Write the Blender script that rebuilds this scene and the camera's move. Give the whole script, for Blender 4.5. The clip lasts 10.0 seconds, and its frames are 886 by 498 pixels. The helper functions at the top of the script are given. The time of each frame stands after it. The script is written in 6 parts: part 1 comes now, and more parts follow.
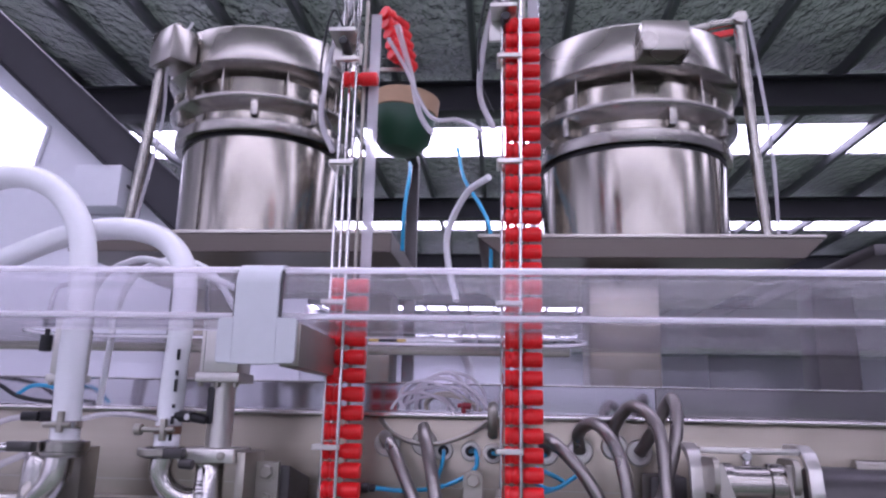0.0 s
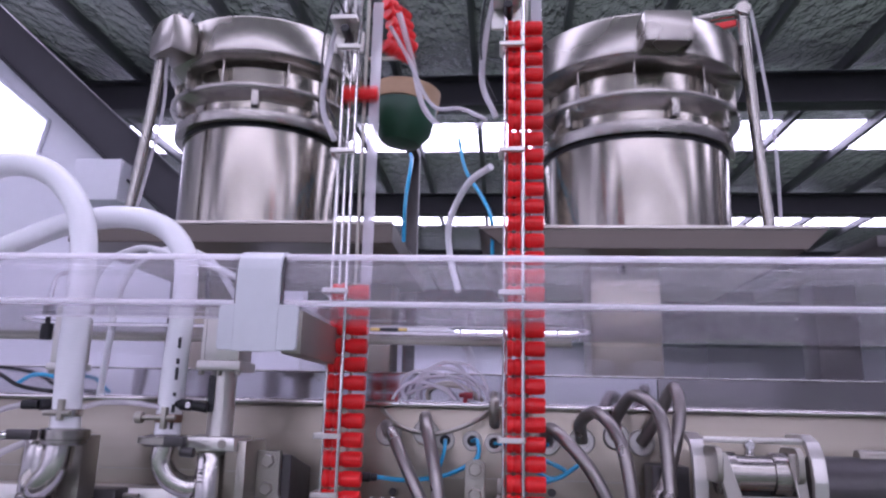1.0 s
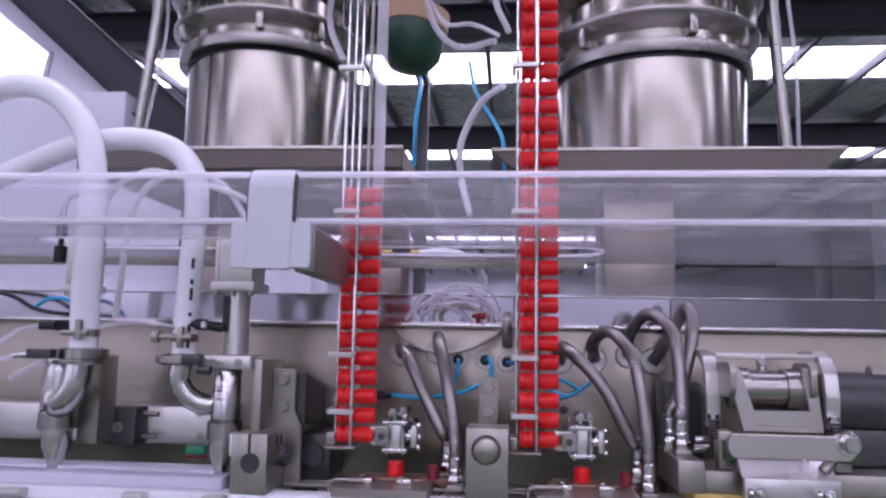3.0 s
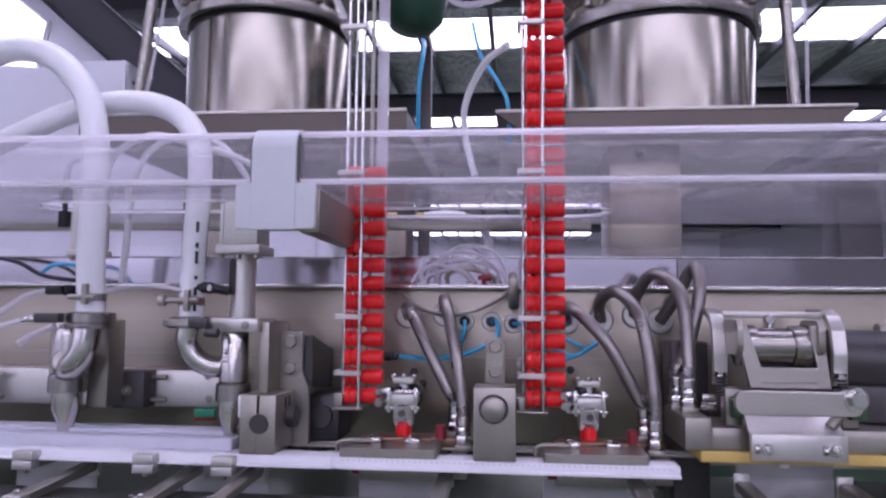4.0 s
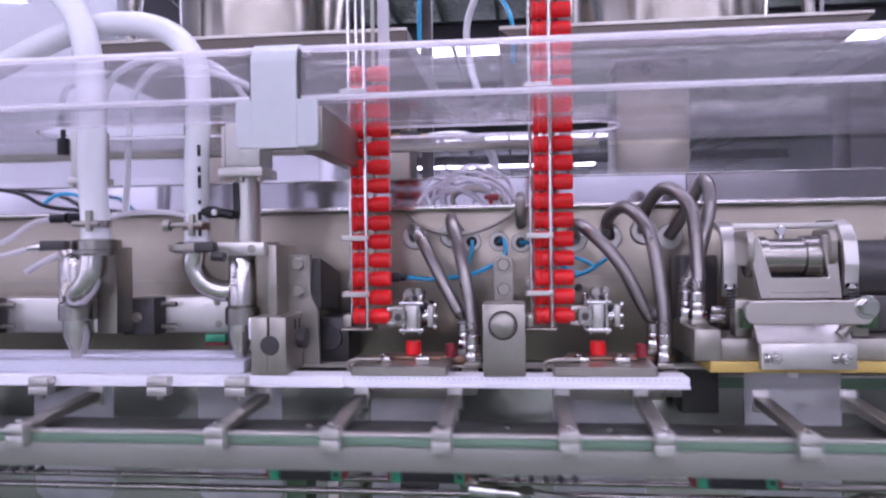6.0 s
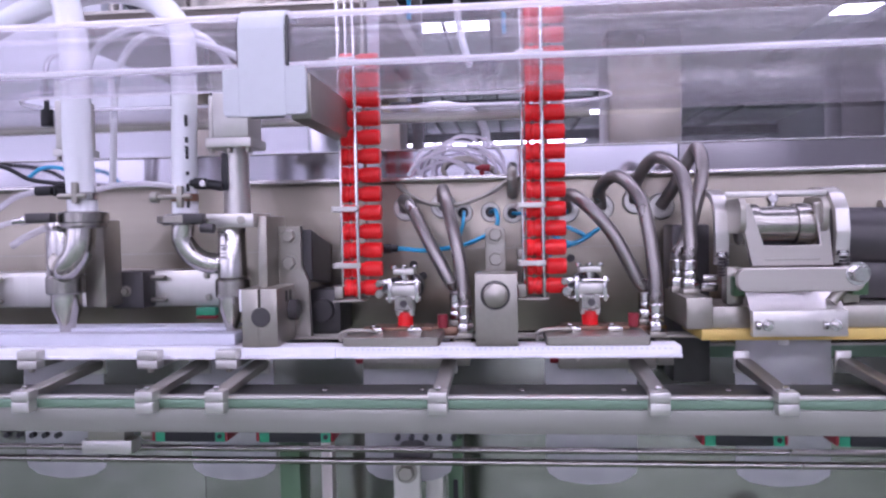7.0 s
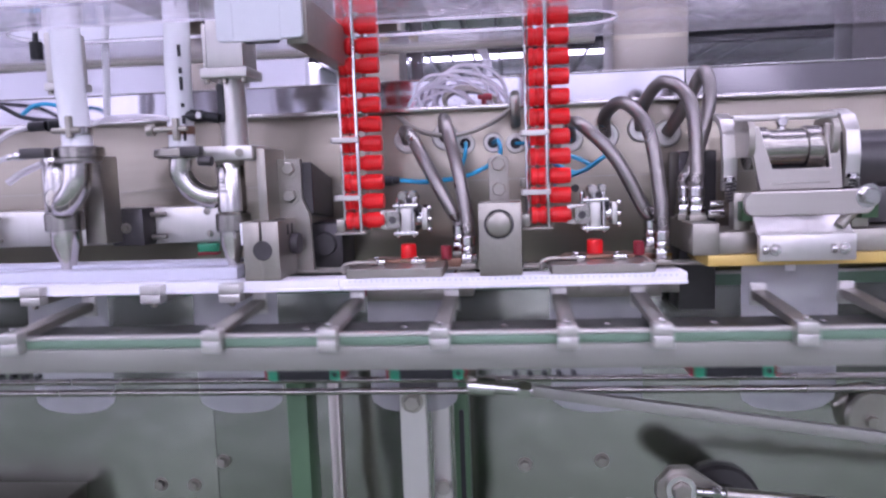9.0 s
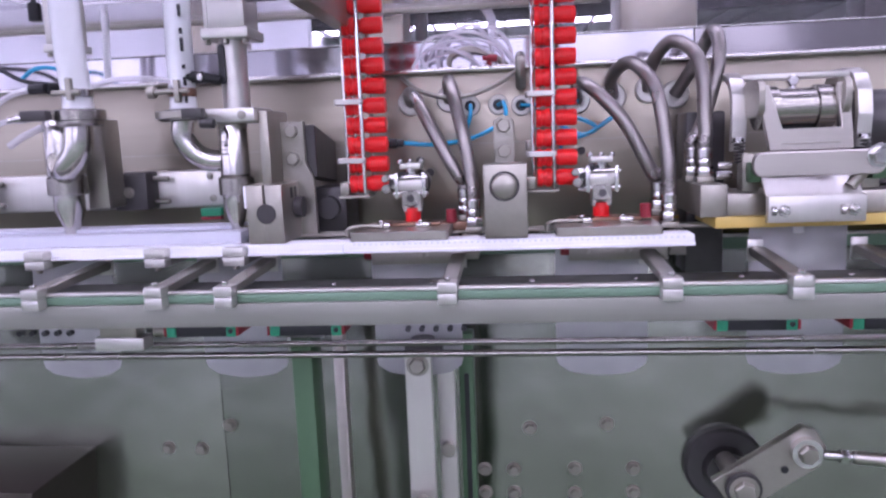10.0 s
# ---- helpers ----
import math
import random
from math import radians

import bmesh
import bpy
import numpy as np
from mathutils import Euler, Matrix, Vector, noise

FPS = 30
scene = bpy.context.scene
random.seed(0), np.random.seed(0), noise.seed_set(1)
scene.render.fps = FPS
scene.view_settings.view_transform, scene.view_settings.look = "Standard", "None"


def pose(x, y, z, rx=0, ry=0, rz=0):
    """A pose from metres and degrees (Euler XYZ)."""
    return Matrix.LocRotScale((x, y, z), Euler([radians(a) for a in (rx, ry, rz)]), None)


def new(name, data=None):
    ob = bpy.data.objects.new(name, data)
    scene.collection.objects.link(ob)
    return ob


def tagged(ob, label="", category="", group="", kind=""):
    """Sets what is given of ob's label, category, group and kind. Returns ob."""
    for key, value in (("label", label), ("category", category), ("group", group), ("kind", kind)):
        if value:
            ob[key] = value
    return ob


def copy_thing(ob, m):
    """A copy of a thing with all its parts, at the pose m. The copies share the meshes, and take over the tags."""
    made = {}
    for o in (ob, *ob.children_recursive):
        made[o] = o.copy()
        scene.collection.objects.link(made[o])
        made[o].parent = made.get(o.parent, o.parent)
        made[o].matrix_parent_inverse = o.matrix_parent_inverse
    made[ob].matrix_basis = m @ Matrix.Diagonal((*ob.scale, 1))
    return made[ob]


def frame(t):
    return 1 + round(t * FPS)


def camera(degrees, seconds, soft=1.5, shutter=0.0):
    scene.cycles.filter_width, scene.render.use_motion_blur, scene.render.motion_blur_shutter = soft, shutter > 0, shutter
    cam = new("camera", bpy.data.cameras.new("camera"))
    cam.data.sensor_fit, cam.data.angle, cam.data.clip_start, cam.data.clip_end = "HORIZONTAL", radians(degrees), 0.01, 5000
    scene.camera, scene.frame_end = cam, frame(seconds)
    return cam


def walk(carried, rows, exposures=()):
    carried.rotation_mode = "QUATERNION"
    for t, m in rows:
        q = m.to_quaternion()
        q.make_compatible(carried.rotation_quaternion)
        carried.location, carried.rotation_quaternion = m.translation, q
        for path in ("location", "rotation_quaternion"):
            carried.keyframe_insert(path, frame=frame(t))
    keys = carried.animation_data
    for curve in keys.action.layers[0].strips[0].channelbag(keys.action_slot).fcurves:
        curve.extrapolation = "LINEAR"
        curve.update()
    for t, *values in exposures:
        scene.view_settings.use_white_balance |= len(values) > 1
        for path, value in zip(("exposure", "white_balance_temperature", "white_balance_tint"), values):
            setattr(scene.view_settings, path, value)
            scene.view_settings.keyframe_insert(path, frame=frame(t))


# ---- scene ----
cam = camera(62.68, 10.0, soft=2.3, shutter=0.9)
ROWS = [
    (0.0, 0.0000, 0.0000, 1.2500, 12.83, -1.20, 4.53),
    (0.5, -0.0016, 0.0028, 1.2460, 12.72, -1.31, 4.49),
    (1.0, -0.0032, 0.0055, 1.2421, 12.52, -1.29, 4.48),
    (1.5, -0.0046, 0.0083, 1.2381, 11.08, -1.07, 4.76),
    (2.0, -0.0060, 0.0110, 1.2340, 9.66, -1.18, 4.98),
    (2.2, -0.0066, 0.0120, 1.2324, 9.21, -1.21, 5.09),
    (3.5, -0.0098, 0.0188, 1.2217, 6.17, -0.87, 5.33),
    (4.0, -0.0110, 0.0214, 1.2176, 4.90, -0.53, 5.57),
    (4.5, -0.0121, 0.0239, 1.2134, 3.55, -0.16, 5.80),
    (5.0, -0.0131, 0.0263, 1.2092, 2.38, 0.20, 5.90),
    (5.5, -0.0140, 0.0288, 1.2050, 1.21, 0.53, 5.99),
    (5.7, -0.0143, 0.0297, 1.2033, 0.57, 0.67, 5.98),
    (6.8, -0.0161, 0.0350, 1.1939, -1.75, 1.16, 5.66),
    (7.0, -0.0164, 0.0359, 1.1922, -2.03, 1.15, 5.21),
    (7.5, -0.0170, 0.0382, 1.1879, -2.85, 1.24, 4.95),
    (8.0, -0.0176, 0.0405, 1.1835, -3.80, 1.54, 5.02),
    (8.5, -0.0181, 0.0427, 1.1792, -5.28, 1.92, 5.19),
    (9.0, -0.0186, 0.0449, 1.1748, -6.30, 2.04, 5.31),
    (9.5, -0.0190, 0.0471, 1.1703, -7.50, 2.24, 5.47),
    (10.0, -0.0193, 0.0492, 1.1659, -8.60, 2.24, 5.67),
]
walk(cam, [(t, pose(x, y, z, 90 + p, r, w)) for t, x, y, z, p, r, w in ROWS],
     exposures=((0.0, -0.50, 5720, 40), (2.2, -0.55, 5720, 40), (4.3, -0.60, 5720, 40), (6.0, -0.22, 5720, 40), (8.0, 0.06, 5720, 40), (10.0, 0.06, 5720, 40)))

# ---------------------------------------------------------------- light
world = bpy.data.worlds.new("world")
scene.world = world
world.use_nodes = True
wn = world.node_tree
sky = wn.nodes.new("ShaderNodeTexSky")
sky.sky_type = "NISHITA"
sky.sun_disc = False
sky.sun_elevation, sky.sun_rotation = radians(50), radians(200)
wn.links.new(sky.outputs[0], wn.nodes["Background"].inputs[0])
wn.nodes["Background"].inputs[1].default_value = 0.1
SKYLIGHT, WINDOW, FILL_STRENGTH = 7.8, 4.0, 1.2


# ---------------------------------------------------------------- materials
def material(name, colour, rough=0.5, metal=0.0, grain=0.08, size=30.0, stretch=(1, 1, 1), bump=0.1, fine=0.0005,
             stain=0.1, stain_size=4.0, gloss_var=0.1, transmission=0.0, alpha=1.0, glow=0.0, coat=0.0, ior=1.45, wave=0.0):
    m = bpy.data.materials.new(name)
    m.use_nodes = True
    nt = m.node_tree
    b = nt.nodes["Principled BSDF"]
    co = nt.nodes.new("ShaderNodeTexCoord")
    mp = nt.nodes.new("ShaderNodeMapping")
    mp.inputs["Scale"].default_value = stretch
    nt.links.new(co.outputs["Object"], mp.inputs["Vector"])
    n1 = nt.nodes.new("ShaderNodeTexNoise")
    n1.inputs["Scale"].default_value, n1.inputs["Detail"].default_value = size, 4
    nt.links.new(mp.outputs[0], n1.inputs["Vector"])
    n2 = nt.nodes.new("ShaderNodeTexNoise")
    n2.inputs["Scale"].default_value, n2.inputs["Detail"].default_value = stain_size, 3
    nt.links.new(co.outputs["Object"], n2.inputs["Vector"])
    add = nt.nodes.new("ShaderNodeMath")
    add.operation = "MULTIPLY_ADD"
    nt.links.new(n1.outputs["Fac"], add.inputs[0])
    add.inputs[1].default_value = grain * 2
    mul = nt.nodes.new("ShaderNodeMath")
    mul.operation = "MULTIPLY_ADD"
    nt.links.new(n2.outputs["Fac"], mul.inputs[0])
    mul.inputs[1].default_value, mul.inputs[2].default_value = stain * 2, 1.0 - grain - stain
    nt.links.new(mul.outputs[0], add.inputs[2])
    mix = nt.nodes.new("ShaderNodeVectorMath")
    mix.operation = "SCALE"
    mix.inputs[0].default_value = colour
    nt.links.new(add.outputs[0], mix.inputs["Scale"])
    nt.links.new(mix.outputs[0], b.inputs["Base Color"])
    rr = nt.nodes.new("ShaderNodeMath")
    rr.operation = "MULTIPLY_ADD"
    nt.links.new(n2.outputs["Fac"], rr.inputs[0])
    rr.inputs[1].default_value, rr.inputs[2].default_value = gloss_var * 2, max(0.02, rough - gloss_var)
    nt.links.new(rr.outputs[0], b.inputs["Roughness"])
    b.inputs["Metallic"].default_value = metal
    b.inputs["IOR"].default_value = ior
    b.inputs["Transmission Weight"].default_value = transmission
    b.inputs["Alpha"].default_value = alpha
    b.inputs["Coat Weight"].default_value = coat
    if bump:
        bp = nt.nodes.new("ShaderNodeBump")
        bp.inputs["Strength"].default_value, bp.inputs["Distance"].default_value = bump, fine
        nt.links.new(n1.outputs["Fac"], bp.inputs["Height"])
        nt.links.new(bp.outputs[0], b.inputs["Normal"])
        if wave:
            b2 = nt.nodes.new("ShaderNodeBump")
            b2.inputs["Strength"].default_value, b2.inputs["Distance"].default_value = 1.0, wave
            nt.links.new(n2.outputs["Fac"], b2.inputs["Height"])
            nt.links.new(b2.outputs[0], bp.inputs["Normal"])
    if glow:
        b.inputs["Emission Color"].default_value = (*colour, 1)
        b.inputs["Emission Strength"].default_value = glow
    return m


BRUSHED = material("brushed_steel", (0.50, 0.465, 0.42), 0.34, 1, 0.06, 60, (0.06, 1, 3), 0.12, 0.0004, 0.09, 5)
PLATE = material("machine_plate", (0.32, 0.288, 0.232), 0.31, 1.0, 0.06, 40, (0.1, 1, 3), 0.15, 0.0004, 0.14, 6, wave=0.006)
LOWPLATE = material("lower_plate", (0.245, 0.263, 0.215), 0.20, 1, 0.05, 40, (0.3, 1, 1), 0.12, 0.0004, 0.18, 3.5, 0.06, wave=0.012)
POLISHED = material("polished_steel", (0.60, 0.57, 0.54), 0.19, 1, 0.04, 60, (1, 1, 0.1), 0.06, 0.0003, 0.10, 12, 0.07)
# same mirror steel, darkened to hold the dim reflection of the right part
DIM_MIRROR = material("polished_steel_dim_reflection", (0.30, 0.28, 0.28), 0.10, 1, 0.05, 20, (0.3, 1, 1), 0.06, 0.0004, 0.12, 5, 0.03, wave=0.0006)
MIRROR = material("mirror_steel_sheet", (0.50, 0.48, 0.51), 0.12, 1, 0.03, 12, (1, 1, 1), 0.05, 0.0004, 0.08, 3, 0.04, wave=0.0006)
BOWLSTEEL = material("bowl_steel", (0.33, 0.305, 0.265), 0.17, 1, 0.06, 40, (1, 1, 0.06), 0.14, 0.0006, 0.18, 5, 0.08)
BANDSTEEL = material("band_steel", (0.35, 0.33, 0.30), 0.26, 1, 0.05, 50, (1, 1, 0.2), 0.10, 0.0004, 0.12, 5, 0.08)
MATTE = material("matte_steel", (0.35, 0.33, 0.285), 0.36, 0.88, 0.07, 200, (1, 1, 1), 0.15, 0.0002, 0.09, 20)
DARKSTEEL = material("dark_steel", (0.075, 0.07, 0.07), 0.40, 0.6, 0.1, 120, (1, 1, 1), 0.15, 0.0002, 0.1, 20)
BEAMTOP = material("dark_beam_plate", (0.115, 0.115, 0.105), 0.40, 0.9, 0.08, 90, (0.2, 1, 1), 0.1, 0.0003, 0.12, 12)
ALU = material("anodised_aluminium", (0.59, 0.57, 0.53), 0.34, 0.82, 0.05, 200, (1, 1, 0.1), 0.1, 0.0002, 0.07, 15)
CHROME = material("chrome", (0.62, 0.60, 0.58), 0.16, 1, 0.02, 90, (1, 1, 1), 0.03, 0.0002, 0.08, 20, 0.07)
HOSESTEEL = material("hose_braid", (0.29, 0.265, 0.25), 0.30, 0.85, 0.15, 900, (1, 1, 1), 0.4, 0.0004, 0.08, 30)
GREYPAINT = material("grey_paint", (0.60, 0.61, 0.64), 0.4, 0.0, 0.03, 120, (1, 1, 1), 0.06, 0.0002, 0.04, 20)
WHITE = material("white_plastic", (0.84, 0.83, 0.86), 0.45, 0, 0.03, 90, (1, 1, 1), 0.08, 0.0003, 0.04, 15)
HOSEWHITE = material("white_hose", (0.80, 0.80, 0.82), 0.32, 0, 0.03, 60, (1, 1, 0.3), 0.06, 0.0004, 0.05, 20, coat=0.3)
PALEBAR = material("pale_grey_plastic", (0.56, 0.56, 0.63), 0.4, 0.0, 0.04, 90, (1, 1, 1), 0.08, 0.0003, 0.05, 12)
RED = material("red_plastic", (0.80, 0.018, 0.016), 0.34, 0, 0.06, 120, (1, 1, 1), 0.08, 0.0003, 0.06, 40)
DARKRED = material("red_rubber", (0.25, 0.02, 0.03), 0.5, 0, 0.06, 120)
BLUE = material("blue_tube", (0.02, 0.36, 0.62), 0.3, 0, 0.05, 80, coat=0.4)
BLACK = material("black_plastic", (0.015, 0.015, 0.017), 0.4, 0, 0.1, 120)
GREEN = material("green_plastic", (0.02, 0.28, 0.15), 0.4, 0, 0.08, 100)
GREENPAINT = material("green_anodised", (0.065, 0.13, 0.065), 0.38, 0.3, 0.06, 100)
BEAMBAR = material("beam_bar_steel", (0.27, 0.27, 0.235), 0.42, 0.35, 0.10, 60, (0.06, 1, 3), 0.03, 0.0004, 0.12, 6)
PALEGREEN = material("pale_green_strip", (0.17, 0.27, 0.19), 0.4, 0.2, 0.06, 100)
YELLOW = material("yellow_resin", (0.62, 0.44, 0.12), 0.45, 0, 0.08, 80)
BROWN = material("copper_brown", (0.28, 0.16, 0.11), 0.4, 0.7, 0.1, 60)
CARD = material("cardboard", (0.42, 0.27, 0.16), 0.7, 0, 0.08, 60)
BINGREEN = material("green_bin", (0.02, 0.07, 0.04), 0.35, 0, 0.1, 40)
FLOOR = material("green_floor_paint", (0.095, 0.14, 0.085), 0.3, 0, 0.08, 8, (1, 1, 1), 0.1, 0.001, 0.15, 0.7)
WALL = material("white_wall_paint", (0.74, 0.73, 0.80), 0.7, 0, 0.03, 20, (1, 1, 1), 0.1, 0.002, 0.05, 0.8)
FOIL = material("foil_insulation", (0.88, 0.86, 0.89), 0.22, 0.7, 0.10, 11.0, (1, 0.45, 1), 1.0, 0.14, 0.10, 0.7, 0.06)
PURLIN = material("painted_purlin", (0.09, 0.09, 0.10), 0.5, 0.2, 0.1, 8)
BEAMDARK = material("dark_beam", (0.035, 0.033, 0.04), 0.5, 0.2, 0.1, 8)
SKYGLOW = material("skylight_panel", (0.95, 0.96, 1.0), 0.5, 0, 0.02, 4, bump=0, glow=SKYLIGHT)
# glow of windows added out of view to light the machine front
FILLGLOW = material("fill_window_glow", (0.93, 0.94, 1.0), 0.5, 0, 0.02, 4, bump=0, glow=FILL_STRENGTH)
WINGLOW = material("window_daylight", (0.93, 0.94, 1.0), 0.5, 0, 0.02, 4, bump=0, glow=WINDOW)


def clear(name, colour, rough, weight, ior=1.45, front=0.5, haze=(0.88, 0.84, 0.87)):
    """A thin clear sheet: mostly passes straight through, with a true surface gloss."""
    m = bpy.data.materials.new(name)
    m.use_nodes = True
    nt = m.node_tree
    nt.nodes.remove(nt.nodes["Principled BSDF"])
    out = nt.nodes["Material Output"]
    tr = nt.nodes.new("ShaderNodeBsdfTransparent")
    tr.inputs[0].default_value = (*colour, 1)
    gl = nt.nodes.new("ShaderNodeBsdfGlossy")
    gl.inputs["Roughness"].default_value = rough
    df = nt.nodes.new("ShaderNodeBsdfTranslucent")
    df.inputs[0].default_value = (*haze, 1)
    d2 = nt.nodes.new("ShaderNodeBsdfDiffuse")
    d2.inputs[0].default_value = (*haze, 1)
    dm = nt.nodes.new("ShaderNodeMixShader")
    nt.links.new(df.outputs[0], dm.inputs[1])
    nt.links.new(d2.outputs[0], dm.inputs[2])
    dm.inputs[0].default_value = front
    co = nt.nodes.new("ShaderNodeTexCoord")
    nz = nt.nodes.new("ShaderNodeTexNoise")
    nz.inputs["Scale"].default_value = 14
    nt.links.new(co.outputs["Object"], nz.inputs["Vector"])
    bp = nt.nodes.new("ShaderNodeBump")
    bp.inputs["Strength"].default_value, bp.inputs["Distance"].default_value = 0.25, 0.002
    nt.links.new(nz.outputs["Fac"], bp.inputs["Height"])
    nt.links.new(bp.outputs[0], gl.inputs["Normal"])
    ma = nt.nodes.new("ShaderNodeMath")
    ma.operation = "MULTIPLY_ADD"
    nt.links.new(nz.outputs["Fac"], ma.inputs[0])
    ma.inputs[1].default_value, ma.inputs[2].default_value = weight * 0.6, weight * 0.7
    m1 = nt.nodes.new("ShaderNodeMixShader")
    nt.links.new(ma.outputs[0], m1.inputs[0])
    nt.links.new(tr.outputs[0], m1.inputs[1])
    nt.links.new(dm.outputs[0], m1.inputs[2])
    lw = nt.nodes.new("ShaderNodeLayerWeight")
    lw.inputs["Blend"].default_value = 0.5
    pw = nt.nodes.new("ShaderNodeMath")
    pw.operation = "POWER"
    pw.inputs[1].default_value = 5.0
    nt.links.new(lw.outputs["Facing"], pw.inputs[0])
    f0 = ((ior - 1) / (ior + 1)) ** 2
    fr = nt.nodes.new("ShaderNodeMath")
    fr.operation = "MULTIPLY_ADD"
    nt.links.new(pw.outputs[0], fr.inputs[0])
    fr.inputs[1].default_value, fr.inputs[2].default_value = 1 - f0, f0
    m2 = nt.nodes.new("ShaderNodeMixShader")
    nt.links.new(fr.outputs[0], m2.inputs[0])
    nt.links.new(m1.outputs[0], m2.inputs[1])
    nt.links.new(gl.outputs[0], m2.inputs[2])
    nt.links.new(m2.outputs[0], out.inputs[0])
    return m


ACRYLIC = clear("clear_acrylic", (0.93, 0.92, 0.95), 0.05, 0.13, 1.45)
POUCHFILM = clear("frosted_pouch_film", (0.86, 0.88, 0.90), 0.12, 0.45, 1.5, 0.75)
CLEARTUBE = clear("clear_tube", (0.93, 0.93, 0.96), 0.06, 0.48, 1.6, 0.6)
ACRYLIC_BACK = clear("clear_back_acrylic", (0.95, 0.94, 0.96), 0.05, 0.03, 1.45)
# white tone stands in for skylight caught in the acrylic's edges
EDGE_GLINT = clear("acrylic_edge_glint", (0.97, 0.96, 1.0), 0.06, 1.0, 1.7, 0.35, (0.97, 0.95, 0.98))
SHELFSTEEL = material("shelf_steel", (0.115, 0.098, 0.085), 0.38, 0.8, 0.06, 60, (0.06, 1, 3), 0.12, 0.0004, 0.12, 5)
GREYWALL = material("wall_grey_for_less_bounce", (0.33, 0.33, 0.36), 0.7, 0, 0.05, 8, (1, 1, 1), 0.1, 0.002, 0.1, 0.6)


# ---------------------------------------------------------------- mesh tools
class Shape:
    """Collects boxes, turned shapes and swept tubes into one mesh."""

    def __init__(self):
        self.v, self.f, self.smooth = [], [], []

    def add(self, verts, faces, smooth=False):
        n = len(self.v)
        self.v += [tuple(p) for p in verts]
        self.f += [tuple(i + n for i in f) for f in faces]
        self.smooth += [smooth] * len(faces)
        return self

    def box(self, x0, x1, y0, y1, z0, z1, bev=0.0012, m=None):
        bm = bmesh.new()
        bmesh.ops.create_cube(bm, size=1)
        for q in bm.verts:
            q.co = ((x0 + x1) / 2 + q.co.x * (x1 - x0), (y0 + y1) / 2 + q.co.y * (y1 - y0), (z0 + z1) / 2 + q.co.z * (z1 - z0))
        bev = min(bev, 0.3 * min(x1 - x0, y1 - y0, z1 - z0))
        if bev > 0:
            bmesh.ops.bevel(bm, geom=bm.edges[:], offset=bev, segments=2, affect="EDGES", profile=0.5)
        bm.verts.index_update()
        verts = [(m @ q.co) if m else q.co.copy() for q in bm.verts]
        self.add(verts, [[q.index for q in f.verts] for f in bm.faces])
        bm.free()
        return self

    def turned(self, base, axis, profile, n=24, smooth=True, cap=True):
        """profile: (radius, distance along the axis)."""
        a = Vector(axis).normalized()
        u = a.orthogonal().normalized()
        w = a.cross(u)
        base = Vector(base)
        vs, fs = [], []
        for r, d in profile:
            for i in range(n):
                k = 2 * math.pi * i / n
                vs.append(base + a * d + (u * math.cos(k) + w * math.sin(k)) * r)
        for j in range(len(profile) - 1):
            for i in range(n):
                i2 = (i + 1) % n
                fs.append((j * n + i, j * n + i2, (j + 1) * n + i2, (j + 1) * n + i))
        if cap:
            fs += [tuple(range(n))[::-1], tuple(range(len(vs) - n, len(vs)))]
        return self.add(vs, fs, smooth)

    def cyl(self, p, q, r, n=20, bev=0.0008, smooth=True):
        p, q = Vector(p), Vector(q)
        L = (q - p).length
        bev = min(bev, r * 0.3, L * 0.3)
        return self.turned(p, q - p, [(r - bev, 0), (r, bev), (r, L - bev), (r - bev, L)], n, smooth)

    def hexnut(self, p, axis, r, h):
        a = Vector(axis).normalized()
        return self.turned(p, a, [(r * 0.9, 0), (r, h * 0.12), (r, h * 0.8), (r * 0.85, h)], 6, False)

    def tube(self, pts, r, n=12, steps=8):
        P = [Vector(p) for p in pts]
        path = []
        E = [P[0] * 2 - P[1]] + P + [P[-1] * 2 - P[-2]]
        for i in range(1, len(E) - 2):
            a, b, c, d = E[i - 1:i + 3]
            for s in range(steps):
                t = s / steps
                path.append(0.5 * ((2 * b) + (c - a) * t + (2 * a - 5 * b + 4 * c - d) * t * t + (3 * b - a - 3 * c + d) * t ** 3))
        path.append(P[-1])
        tan = [(path[min(i + 1, len(path) - 1)] - path[max(i - 1, 0)]).normalized() for i in range(len(path))]
        u = tan[0].orthogonal().normalized()
        vs, fs = [], []
        for p, t in zip(path, tan):
            u = (u - t * u.dot(t)).normalized()
            w = t.cross(u)
            for i in range(n):
                k = 2 * math.pi * i / n
                vs.append(p + (u * math.cos(k) + w * math.sin(k)) * r)
        for j in range(len(path) - 1):
            for i in range(n):
                i2 = (i + 1) % n
                fs.append((j * n + i, j * n + i2, (j + 1) * n + i2, (j + 1) * n + i))
        fs += [tuple(range(n))[::-1], tuple(range(len(vs) - n, len(vs)))]
        return self.add(vs, fs, True)

    def slab(self, outline, a0, a1, axis="y", bev=0.0):
        """A flat plate cut to an outline of (u, v); axis y: u, v = x, z; axis x: y, z; axis z: x, y."""
        put = {"y": lambda u, v, a: (u, a, v), "x": lambda u, v, a: (a, u, v), "z": lambda u, v, a: (u, v, a)}[axis]
        n = len(outline)
        vs = [put(u, v, a0) for u, v in outline] + [put(u, v, a1) for u, v in outline]
        fs = [tuple(range(n)), tuple(range(2 * n - 1, n - 1, -1))]
        fs += [(i, n + i, n + (i + 1) % n, (i + 1) % n) for i in range(n)]
        bm = bmesh.new()
        bv = [bm.verts.new(p) for p in vs]
        for f in fs:
            bm.faces.new([bv[i] for i in f])
        bmesh.ops.recalc_face_normals(bm, faces=bm.faces[:])
